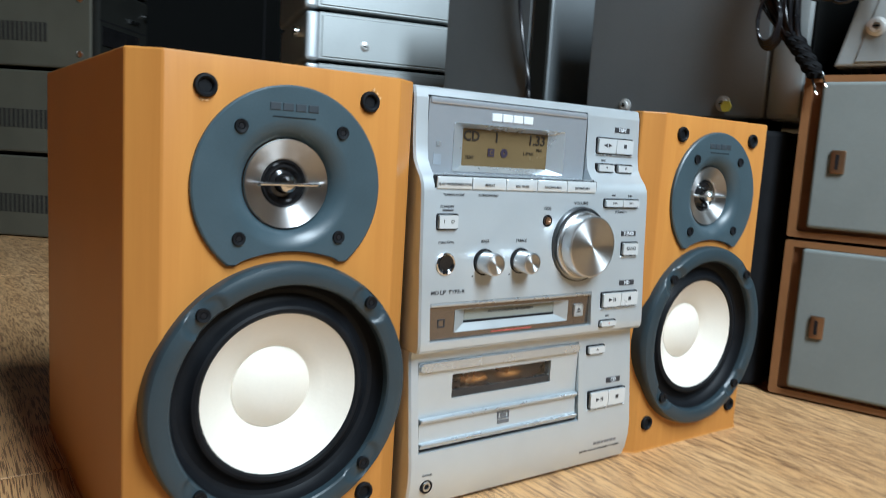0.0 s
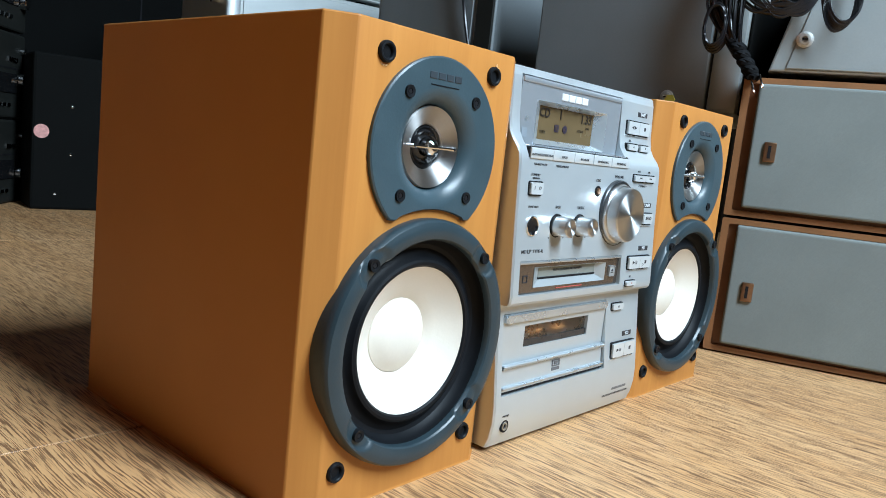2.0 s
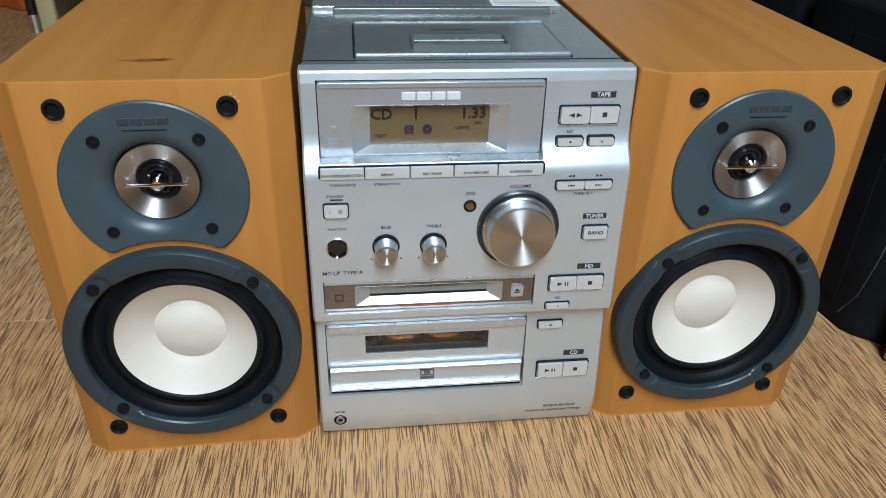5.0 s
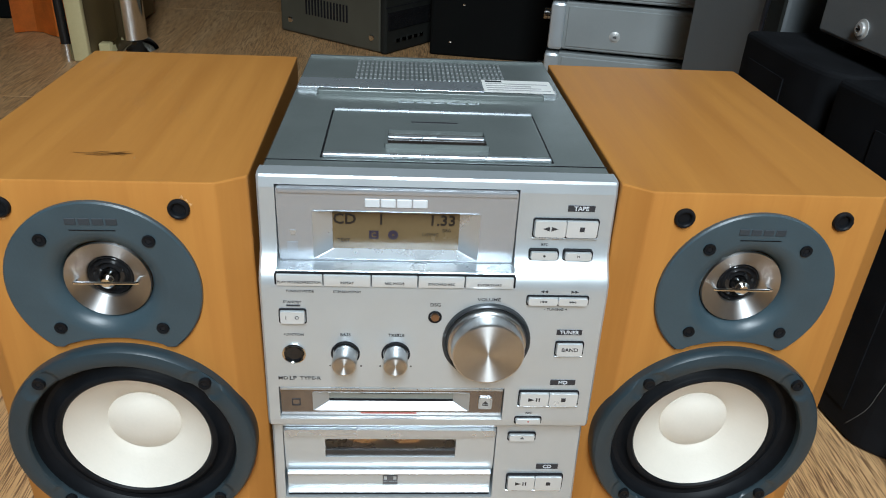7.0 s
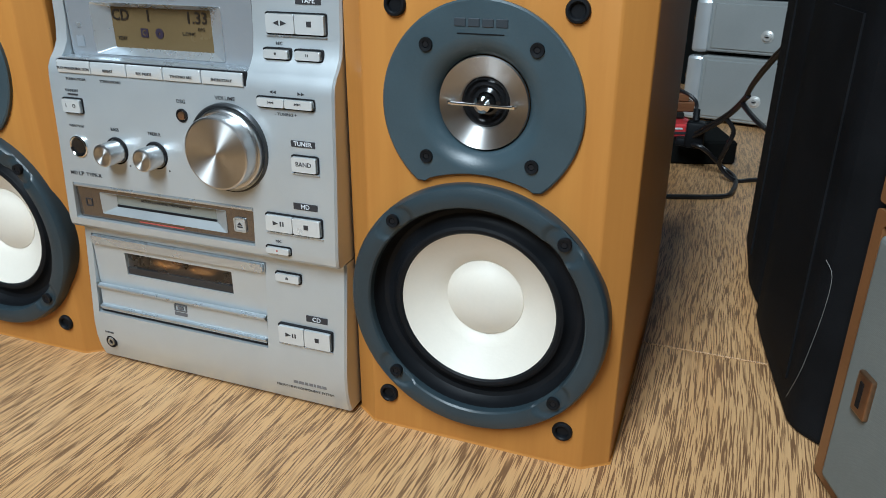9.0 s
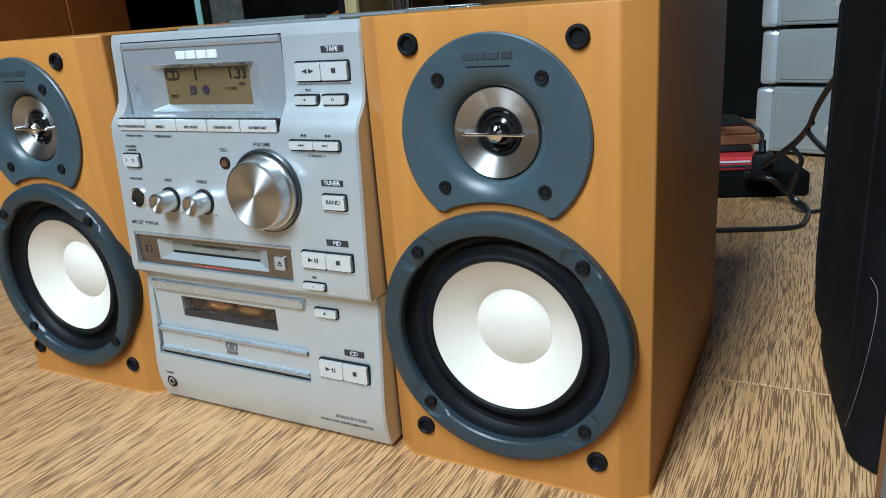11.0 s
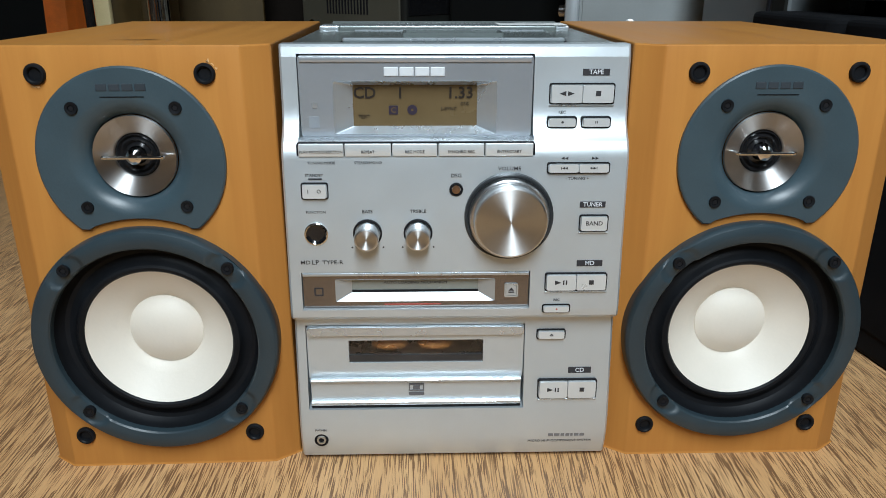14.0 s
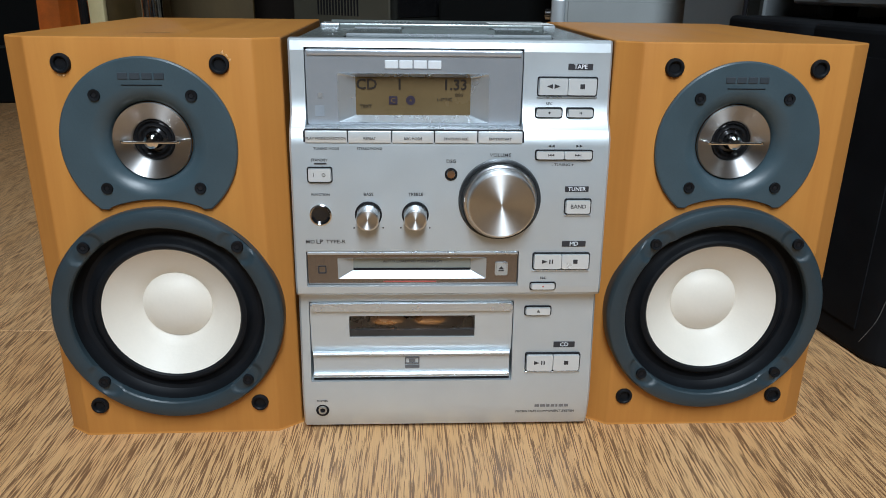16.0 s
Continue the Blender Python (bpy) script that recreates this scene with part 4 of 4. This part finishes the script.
for x in (0.02, 0.24):
    for y in (0.03, 0.16):
        part("foot", box(x - 0.008, x + 0.008, y - 0.01, y + 0.01, -0.0035, 0.005), RUBBER, t)
side_screw(0.030, 0.037, t, 0.0055, 0.0025)

# two black tower speakers and the grey case on them
def black_tower(outline, label):
    t = thing("black_speaker", pose(0, 0, 0), label, "speaker", "black speakers")
    own = prism_z(outline, 0.0, 0.250)
    bmesh.ops.bevel(own, geom=[e for e in own.edges if abs(e.verts[0].co.z - e.verts[1].co.z) > 0.1], offset=0.006, segments=3, affect="EDGES", profile=0.5)
    bmesh.ops.bevel(own, geom=[e for e in own.edges if abs(e.verts[0].co.z - e.verts[1].co.z) < 1e-6], offset=0.005, segments=3, affect="EDGES", profile=0.5)
    part("cabinet", own, BLACKCLOTH, t)
    return t


near = black_tower([(0.3165, 0.205), (0.3200, 0.165), (0.3265, 0.112), (0.3325, 0.068), (0.3400, 0.0585), (0.358, 0.046), (0.56, 0.118), (0.56, 0.205)], "black cloth-covered speaker with rounded corners on the floor")
far = black_tower([(0.3105, 0.365), (0.3120, 0.262), (0.3175, 0.226), (0.3320, 0.2090), (0.56, 0.2090), (0.56, 0.365)], "black speaker with rounded corners on the floor")
for t, x0, y0, x1, y1 in ((near, 0.3302, 0.085, 0.3222, 0.148), (far, 0.3117, 0.275, 0.3109, 0.345)):
    d = Vector((x1 - x0, y1 - y0, 0)).normalized() * 0.004
    n = Vector((-d.y, d.x, 0)).normalized() * 0.0012
    own = prism_z([(x0 + n.x, y0 + n.y), (x1 + n.x, y1 + n.y), (x1 - n.x, y1 - n.y), (x0 - n.x, y0 - n.y)], 0.022, 0.228)
    part("cloth_panel", own, BLACKCLOTH, t)
hair = tube([(0.3335, 0.0655, 0.107), (0.3372, 0.0608, 0.100), (0.3372, 0.0610, 0.081), (0.3350, 0.0640, 0.054), (0.3330, 0.0670, 0.036), (0.3308, 0.0780, 0.014)], 0.00016, 5)
solo("loose_thread", hair, mat("thread_grey", (0.22, 0.22, 0.21), 0.6), pose(0, 0, 0), "thin pale thread clinging to the black speaker", "thread")

t = thing("grey_receiver", pose(0.350, 0.312, 0.2545, 0, 0, -88), "grey painted metal receiver case resting on the black speakers", "receiver")
part("case", box(0, 0.235, 0.0, 0.25, 0.008, 0.20, 0.003, 2), GREYMETAL, t)
part("fascia", box(0.237, 0.272, -0.002, 0.25, 0.006, 0.20, 0.006, 2), SILVERCASE, t, "silver front fascia")
# added black sheet over the case end, imitates the unlit gap there
part("gap_shade_panel", box(0.2725, 0.276, 0.004, 0.25, 0.006, 0.20, 0.001, 1), BLACKCASE, t, "black panel standing in for the dark gap beside the case")
for x in (0.03, 0.22):
    for y in (0.03, 0.2):
        part("foot", box(x - 0.012, x + 0.012, y - 0.012, y + 0.012, -0.0040, 0.009), RUBBER, t)
side_screw(0.062, 0.023, t, 0.0055)
side_screw(0.190, 0.023, t, 0.0055)
part("seal", lathe([(0, -0.0046), (0.0062, -0.0046), (0.0062, -0.0030)], 0.196, 0.020, 6), YELLOW, t, "yellow seal sticker")

t = thing("dark_grey_case", pose(0.362, 0.645, 0, 0, 0, -90), "tall dark grey metal case standing on the floor", "case")
part("case", box(0, 0.245, 0.0, 0.22, 0.004, 0.48, 0.004, 2), GREYMETAL, t)
part("side_panel", box(0.008, 0.205, -0.0018, 0.002, 0.012, 0.47, 0.001, 1), GREYMETAL, t)
part("edge_trim", box(0.212, 0.243, -0.0022, 0.002, 0.012, 0.47, 0.001, 1), DARKCASE, t, "darker edge trim")
part("base", box(0.004, 0.241, 0.006, 0.214, 0.0, 0.006), RUBBER, t)
solo("thin_cable", tube([(0.352, 0.47, 0.52), (0.353, 0.452, 0.40), (0.357, 0.43, 0.31), (0.353, 0.425, 0.24), (0.355, 0.424, 0.12), (0.35, 0.42, 0.004)], 0.0026), CABLE, pose(0, 0, 0), "thin black cable hanging in front of the dark case", "cable")

# silver components on edge behind
def silver_component(z0, h, dx, label):
    t = thing("silver_component", pose(0.214 + dx, 0.862, z0, 0, 0, -14), label, "hi-fi component", "stack of silver components")
    part("case", box(0.022, 0.30, 0.0, 0.30, 0.003, h, 0.002, 1), SILVERCASE, t)
    part("fascia", box(0, 0.024, -0.003, 0.30, 0.001, h - 0.001, 0.005, 2), SILVER, t, "paler silver fascia")
    part("side_panel", box(0.028, 0.29, -0.002, 0.002, 0.008, h - 0.006, 0.001, 1), SILVERCASE, t)
    side_screw(0.105, h * 0.38, t, 0.0058, -0.002)
    for x in (0.03, 0.25):
        part("foot", box(x, x + 0.02, 0.02, 0.05, -0.003, 0.004), RUBBER, t)
    part("knob", lathe([(0.010, 0.001), (0.010, -0.012), (0.009, -0.013), (0, -0.013)], 0, 0, 24), CHROME, t).matrix_local = pose(0, 0.05, h * 0.62, 0, 0, -90)
    return t


silver_component(0.003, 0.097, 0.0, "silver hi-fi component on the floor under others")
for z0, h, dx in ((0.103, 0.077, 0.003), (0.183, 0.077, 0.0), (0.263, 0.090, 0.006), (0.356, 0.084, 0.004), (0.443, 0.090, 0.0)):
    silver_component(z0, h, dx, "silver hi-fi component stacked on another")

# red box and cables on the floor
t = thing("red_carton", pose(0.212, 0.655, 0, 0, 0, 18), "low black and red carton on the floor among cables", "box")
part("tray", box(-0.075, 0.072, -0.055, 0.06, 0, 0.030, 0.003, 1), BLACKCASE, t)
part("red_lid", box(-0.070, 0.022, -0.040, 0.055, 0.0305, 0.047, 0.002, 1), RED, t, "red card lid")
part("label_bar", box(-0.045, 0.016, -0.0415, -0.0395, 0.035, 0.038), INK, t)
part("label_bar", box(-0.045, 0.006, -0.0415, -0.0395, 0.041, 0.043), WHITEPRINT, t)
for z0, z1, x1 in ((0.048, 0.056, 0.014), (0.0565, 0.069, 0.026), (0.0695, 0.080, 0.018), (0.0805, 0.085, 0.008)):
    part("card_sleeve", box(-0.066, x1, -0.012, 0.055, z0, z1, 0.0015, 1), OLDWOOD if z1 - z0 > 0.01 else DARKCASE, t, "flat brown sleeve")


def flat_cable(points, r, gap, bm=None):
    """A twin-core cable: two round cores side by side."""
    bm = tube(points, r, 8, bm)
    return tube([(x, y + gap * 0.4, z + gap) for x, y, z in points], r, 8, bm)


solo("mains_cable", flat_cable([(0.335, 0.375, 0.192), (0.319, 0.40, 0.173), (0.308, 0.43, 0.152), (0.298, 0.47, 0.125), (0.292, 0.50, 0.102), (0.278, 0.53, 0.078), (0.252, 0.56, 0.051), (0.236, 0.578, 0.036)], 0.0021, 0.0036), CABLE, pose(0, 0, 0), "black twin-core cable hanging behind the black speaker", "cable", "loose cables")
solo("mains_cable", tube([(0.296, 0.485, 0.112), (0.292, 0.50, 0.102), (0.302, 0.47, 0.095), (0.316, 0.43, 0.091), (0.335, 0.40, 0.088)], 0.0028), CABLE, pose(0, 0, 0), "black cable hanging behind the black speaker", "cable", "loose cables")
solo("mains_cable", tube([(0.278, 0.53, 0.078), (0.288, 0.53, 0.064), (0.283, 0.532, 0.044), (0.279, 0.546, 0.020), (0.298, 0.549, 0.003), (0.320, 0.561, 0.0026), (0.36, 0.575, 0.0026)], 0.0026), CABLE, pose(0, 0, 0), "black cable looping down to the floor", "cable", "loose cables")
solo("mains_cable", tube([(0.242, 0.570, 0.036), (0.259, 0.563, 0.033), (0.280, 0.575, 0.012), (0.298, 0.558, 0.003), (0.296, 0.508, 0.0027), (0.283, 0.482, 0.0027), (0.219, 0.458, 0.0027), (0.17, 0.44, 0.0027)], 0.0027), CABLE, pose(0, 0, 0), "black cable lying on the floor by the carton", "cable", "loose cables")
t = thing("plug_lead", pose(0, 0, 0), "short black lead with a moulded plug on the carton", "cable", "loose cables")
part("lead", tube([(0.190, 0.63, 0.084), (0.204, 0.62, 0.0855), (0.225, 0.60, 0.091), (0.242, 0.59, 0.083), (0.245, 0.58, 0.071)], 0.0022), CABLE, t)
part("strain_relief", tube([(0.245, 0.581, 0.075), (0.2455, 0.578, 0.068), (0.246, 0.575, 0.062)], 0.0040, 10), RUBBER, t)
part("plug", box(0.236, 0.258, 0.566, 0.586, 0.0305, 0.062, 0.004, 2), RUBBER, t, "black moulded plug")
part("small_plug", box(0.226, 0.246, 0.572, 0.588, 0.0305, 0.041, 0.003, 2), RUBBER, t)

# bunch of cables hung over the cases
t = thing("cable_bunch", pose(0, 0, 0), "bunch of thin black cables with a plug hanging over the cases", "cable")


def front(y):
    return 0.346 if y > -0.006 else 0.346 + 0.345 * (-0.006 - y)


bm = None
for i in range(26):
    y0, e = 0.040 + 0.038 * i / 25, random.uniform(-1, 1)
    x0 = 0.338 + 0.003 * random.uniform(-1, 1)
    bm = tube([(0.42, y0 + 0.01 * e, 0.4575), (0.372, y0, 0.4585), (0.349, y0, 0.452), (x0, y0, 0.42), (x0, y0 + 0.002 * e, 0.375), (x0 + 0.002, 0.047 + 0.35 * (y0 - 0.058) + 0.003 * e, 0.340), (0.344, 0.040 + 0.006 * e, 0.322)], 0.0017, 6, bm)
for i in range(4):
    r = 0.011 + 0.0012 * i
    bm = tube([(0.333 + 0.0022 * i, 0.067 + r * math.cos(k * math.pi / 6), 0.353 + 1.9 * r * math.sin(k * math.pi / 6)) for k in range(13)], 0.0016, 6, bm)
for i in range(16):
    e, f, g = random.uniform(-1, 1), random.uniform(-1, 1), random.uniform(-1, 1)
    bm = tube([(0.340, 0.048 + 0.006 * e, 0.40 + 0.02 * f), (0.337, 0.025 + 0.008 * e, 0.375 + 0.010 * f), (0.337, 0.002, 0.368 + 0.010 * g), (front(-0.022) - 0.006, -0.022, 0.376 + 0.010 * e), (front(-0.04) + 0.004, -0.04, 0.42), (front(-0.04) + 0.02, -0.038, 0.4355)], 0.0018, 6, bm)
for i in range(14):
    e, k = random.uniform(-1, 1), i / 13
    bm = tube([(0.385, -0.026 - 0.006 * k, 0.4362), (front(-0.03) - 0.002, -0.028 - 0.004 * k, 0.425), (front(-0.035) - 0.007, -0.034 - 0.006 * k, 0.375), (front(-0.045) - 0.008 - 0.001 * e, -0.046 - 0.008 * k, 0.3475 + 0.008 * k), (front(-0.058) - 0.007, -0.060 - 0.006 * k, 0.358 + 0.008 * k), (front(-0.062) - 0.005, -0.064 - 0.003 * e, 0.395), (front(-0.06) - 0.002, -0.060, 0.425), (0.395, -0.058, 0.4362)], 0.0016, 6, bm)
tagged(part("strand", bm, CABLE, t), kind="stuff")
bm = None
for i in range(7):
    w = 2 * math.pi * i / 7
    bm = tube([(0.342 + 0.005 * math.cos(w + 2.2 * k) + 0.0006 * k, 0.047 - 0.0052 * k + 0.006 * math.sin(w + 2.2 * k), 0.338 - 0.0078 * k) for k in range(6)], 0.0036, 7, bm)
c = tagged(part("braid", bm, BLACKCLOTH, t), "black braided cable end", kind="stuff")
for y, z in ((0.0215, 0.296), (0.0135, 0.302)):
    part("prong", tube([(0.341, y, z), (0.340, y - 0.004, z - 0.010), (0.340, y - 0.006, z - 0.014)], 0.0010, 8), CHROME, c, "thin metal prong")

# component stack at the back, its side and its dark front seen
def stack_component(k, h, z0):
    t = thing("dark_fronted_component", pose(-0.055, 1.185, z0, 0, 0, 52), "grey mini hi-fi component with dark knobbed front, in a tall stack", "hi-fi component", "tall stack of components")
    part("case", box(0.0, 0.19, 0.012, 0.30, 0.002, h - 0.004, 0.004, 2), OLIVECASE, t)
    f = part("fascia", box(-0.001, 0.192, -0.004, 0.012, 0.001, h - 0.002, 0.004, 2), DARKCASE, t, "dark grey fascia")
    part("dark_band", box(0.006, 0.15, -0.006, -0.003, h * 0.30, h * 0.52), BLACKGLOSS, f)
    for i in range(4):
        part("button", box(0.110 + i * 0.011, 0.118 + i * 0.011, -0.007, -0.003, h * 0.66, h * 0.71), CHROME, f)
    for i in range(5):
        part("button", box(0.03 + i * 0.02, 0.042 + i * 0.02, -0.007, -0.003, h * 0.14, h * 0.18), CHROME, f)
    part("knob", lathe([(0.013, -0.003), (0.013, -0.016), (0.011, -0.018), (0, -0.018)], 0.165, h * (0.36 + 0.1 * (k % 2)), 24), CHROME, f, "bright knob")
    part("small_knob", lathe([(0.006, -0.003), (0.006, -0.012), (0, -0.012)], 0.172, h * 0.80, 16), CHROME, f)
    part("seam", box(0.0, 0.191, -0.0045, -0.002, h * 0.575, h * 0.59), GROOVE, f)
    for i in range(14):
        part("vent_slot", box(-0.0012, 0.001, 0.10 + i * 0.009, 0.104 + i * 0.009, h * 0.30, h * 0.52), GROOVE, t)
    for y, z in ((0.035, 0.18), (0.035, 0.80), (0.27, 0.18)):
        part("screw", lathe([(0.007, 0.0), (0.006, -0.002), (0, -0.003)], 0, 0, 16), CHROME, t).matrix_local = pose(0.0, y, h * z, 0, 0, -90)
    return t


for k in range(4):
    stack_component(k, 0.161, 0.162 * k)

t = thing("black_floor_speaker", pose(0.050, 1.20, 0, 0, 0, -10), "large black speaker cabinet standing on the floor", "speaker")
part("cabinet", box(-0.012, 0.32, 0, 0.25, 0, 0.29, 0.005, 2), BLACKCASE, t)
for x, z in ((0.055, 0.195), (0.055, 0.106), (0.03, 0.03)):
    part("screw", lathe([(0.003, 0), (0.0025, -0.0015), (0, -0.002)], x, z, 12), CHROME, t)
part("round_sticker", lathe([(0, -0.0012), (0.013, -0.0012), (0.013, 0.0)], 0.004, 0.146, 24), mat("red_white_sticker", (0.7, 0.35, 0.32), 0.5, 0, 0.2, 150), t, "round red and white sticker")
t = thing("black_cabinet", pose(-0.02, 1.68, 0), "tall black cabinet in the dark behind the components", "cabinet")
part("carcass", box(0, 0.95, 0, 0.4, 0.0, 1.2, 0.004, 1), BLACKCASE, t)
part("door_seam", box(0.47, 0.474, -0.0015, 0.002, 0.02, 1.18), GROOVE, t)

# desk: pale edged side board, chrome leg, brown back board
t = thing("desk", pose(-0.625, 1.06, 0), "desk with a pale-edged side board, brown back and chrome leg", "desk")
part("side_board", box(0, 0.022, 0.012, 0.42, 0.006, 0.72, 0.001, 1), BROWNBOARD, t)
part("edge_strip", box(-0.004, 0.026, -0.004, 0.012, 0.0, 0.72, 0.004, 2), PALEBOARD, t, "pale yellow edge strip")
part("back_board", box(-0.3, 0.14, 0.83, 0.85, 0.0, 0.72, 0.002, 1), BROWNBOARD, t)
part("desktop", box(-0.40, 0.20, -0.03, 0.86, 0.72, 0.745, 0.004, 1), BROWNBOARD, t)
part("bracket", box(0.024, 0.045, 0.05, 0.07, 0.0, 0.022, 0.002, 1), PALEBOARD, t)
sl = part("thin_leg", tube([(-0.0165, 0.006, 0.03), (-0.0165, 0.006, 0.40), (-0.0165, 0.006, 0.72)], 0.0085, 16), BLACKGLOSS, t, "thin black glossy leg")
part("foot_ring", tube([(-0.0165, 0.006, 0.0), (-0.0165, 0.006, 0.016), (-0.0165, 0.006, 0.032)], 0.0105, 16), CHROME, sl, "chrome foot ring")
lg = part("leg", lathe([(0.027, -0.70), (0.027, -0.026), (0.031, -0.024), (0.041, -0.014), (0.046, -0.006), (0.046, 0)], 0, 0, 40), CHROME, t, "chrome tube leg with a flange")
lg.matrix_local = pose(0.078, 0.090, 0, -90)

t = thing("black_subwoofer", pose(-1.275, 1.30, 0, 0, 0, 12), "large black box in the dark beside the desk", "speaker")
part("cabinet", box(0, 0.46, 0, 0.35, 0, 0.75, 0.006, 2), BLACKCASE, t)
# faint highlight on the black box, modelled as a greyer strip
part("highlight_line", box(0.004, 0.456, -0.004, 0.001, 0.125, 0.132, 0.001, 1), DARKCASE, t, "thin grey line drawn for a glossy highlight")
own = bmesh.new()
for k in range(9):
    a = k / 8
    for zz, w in ((0.0, 0.02), (0.28, 0.0)):
        own.verts.new((0.15 * a, 0.02 * math.sin(7 * a) - w, zz * (0.85 + 0.32 * a) + 0.002))
own.verts.ensure_lookup_table()
for k in range(8):
    own.faces.new((own.verts[2 * k], own.verts[2 * k + 2], own.verts[2 * k + 3], own.verts[2 * k + 1]))
bmesh.ops.solidify(own, geom=list(own.faces), thickness=0.004)
solo("orange_bag", own, ORANGECLOTH, pose(-0.822, 1.27, 0), "orange cloth bag leaning against the black box", "bag")
t = thing("orange_cabinet", pose(-1.36, 1.10, 0, 0, 0, 115), "orange-brown wooden cabinet with plain doors", "cabinet")
part("carcass", box(-0.9, 0.05, 0.02, 0.45, 0, 1.1, 0.003, 1), ORANGEWOOD, t)
for i in range(3):
    part("door", box(-0.895 + i * 0.315, -0.585 + i * 0.315, 0, 0.02, 0.04, 1.06, 0.004, 2), ORANGEWOOD, t)
t = thing("glass_shelf", pose(-0.93, 0.93, 0, 0, 0, 40), "greenish glass sheet standing on edge by a dark patterned panel", "glass sheet")
part("glass_sheet", box(0, 0.012, 0, 0.2, 0, 0.42, 0.001, 1), GLASSGREEN, t)
part("patterned_panel", box(0.03, 0.10, 0.02, 0.04, 0, 0.42, 0.002, 1), mat("speckled_cloth", (0.10, 0.11, 0.10), 0.8, 0, 0.45, 90, 0.3, second=(0.02, 0.02, 0.02)), t)

# ---- floor tiles ----
tile_mesh = None
for i in range(-3, 3):
    for j in range(-4, 5):
        x0, y0 = JX + i * TX, JY + j * TS
        if x0 + TX < -2.2 or x0 > 2.2 or y0 + TS < -1.2 or y0 > 2.5:
            continue
        if tile_mesh is None:
            own = box(0.0009, TX - 0.0009, 0.0009, TS - 0.0009, -0.006, 0.0, 0.0004, 1)
            tile_mesh = mesh_of(own, "tile", TILE)
        o = new("tile", tile_mesh)
        o.parent = floor
        o.location = (x0, y0, 0)
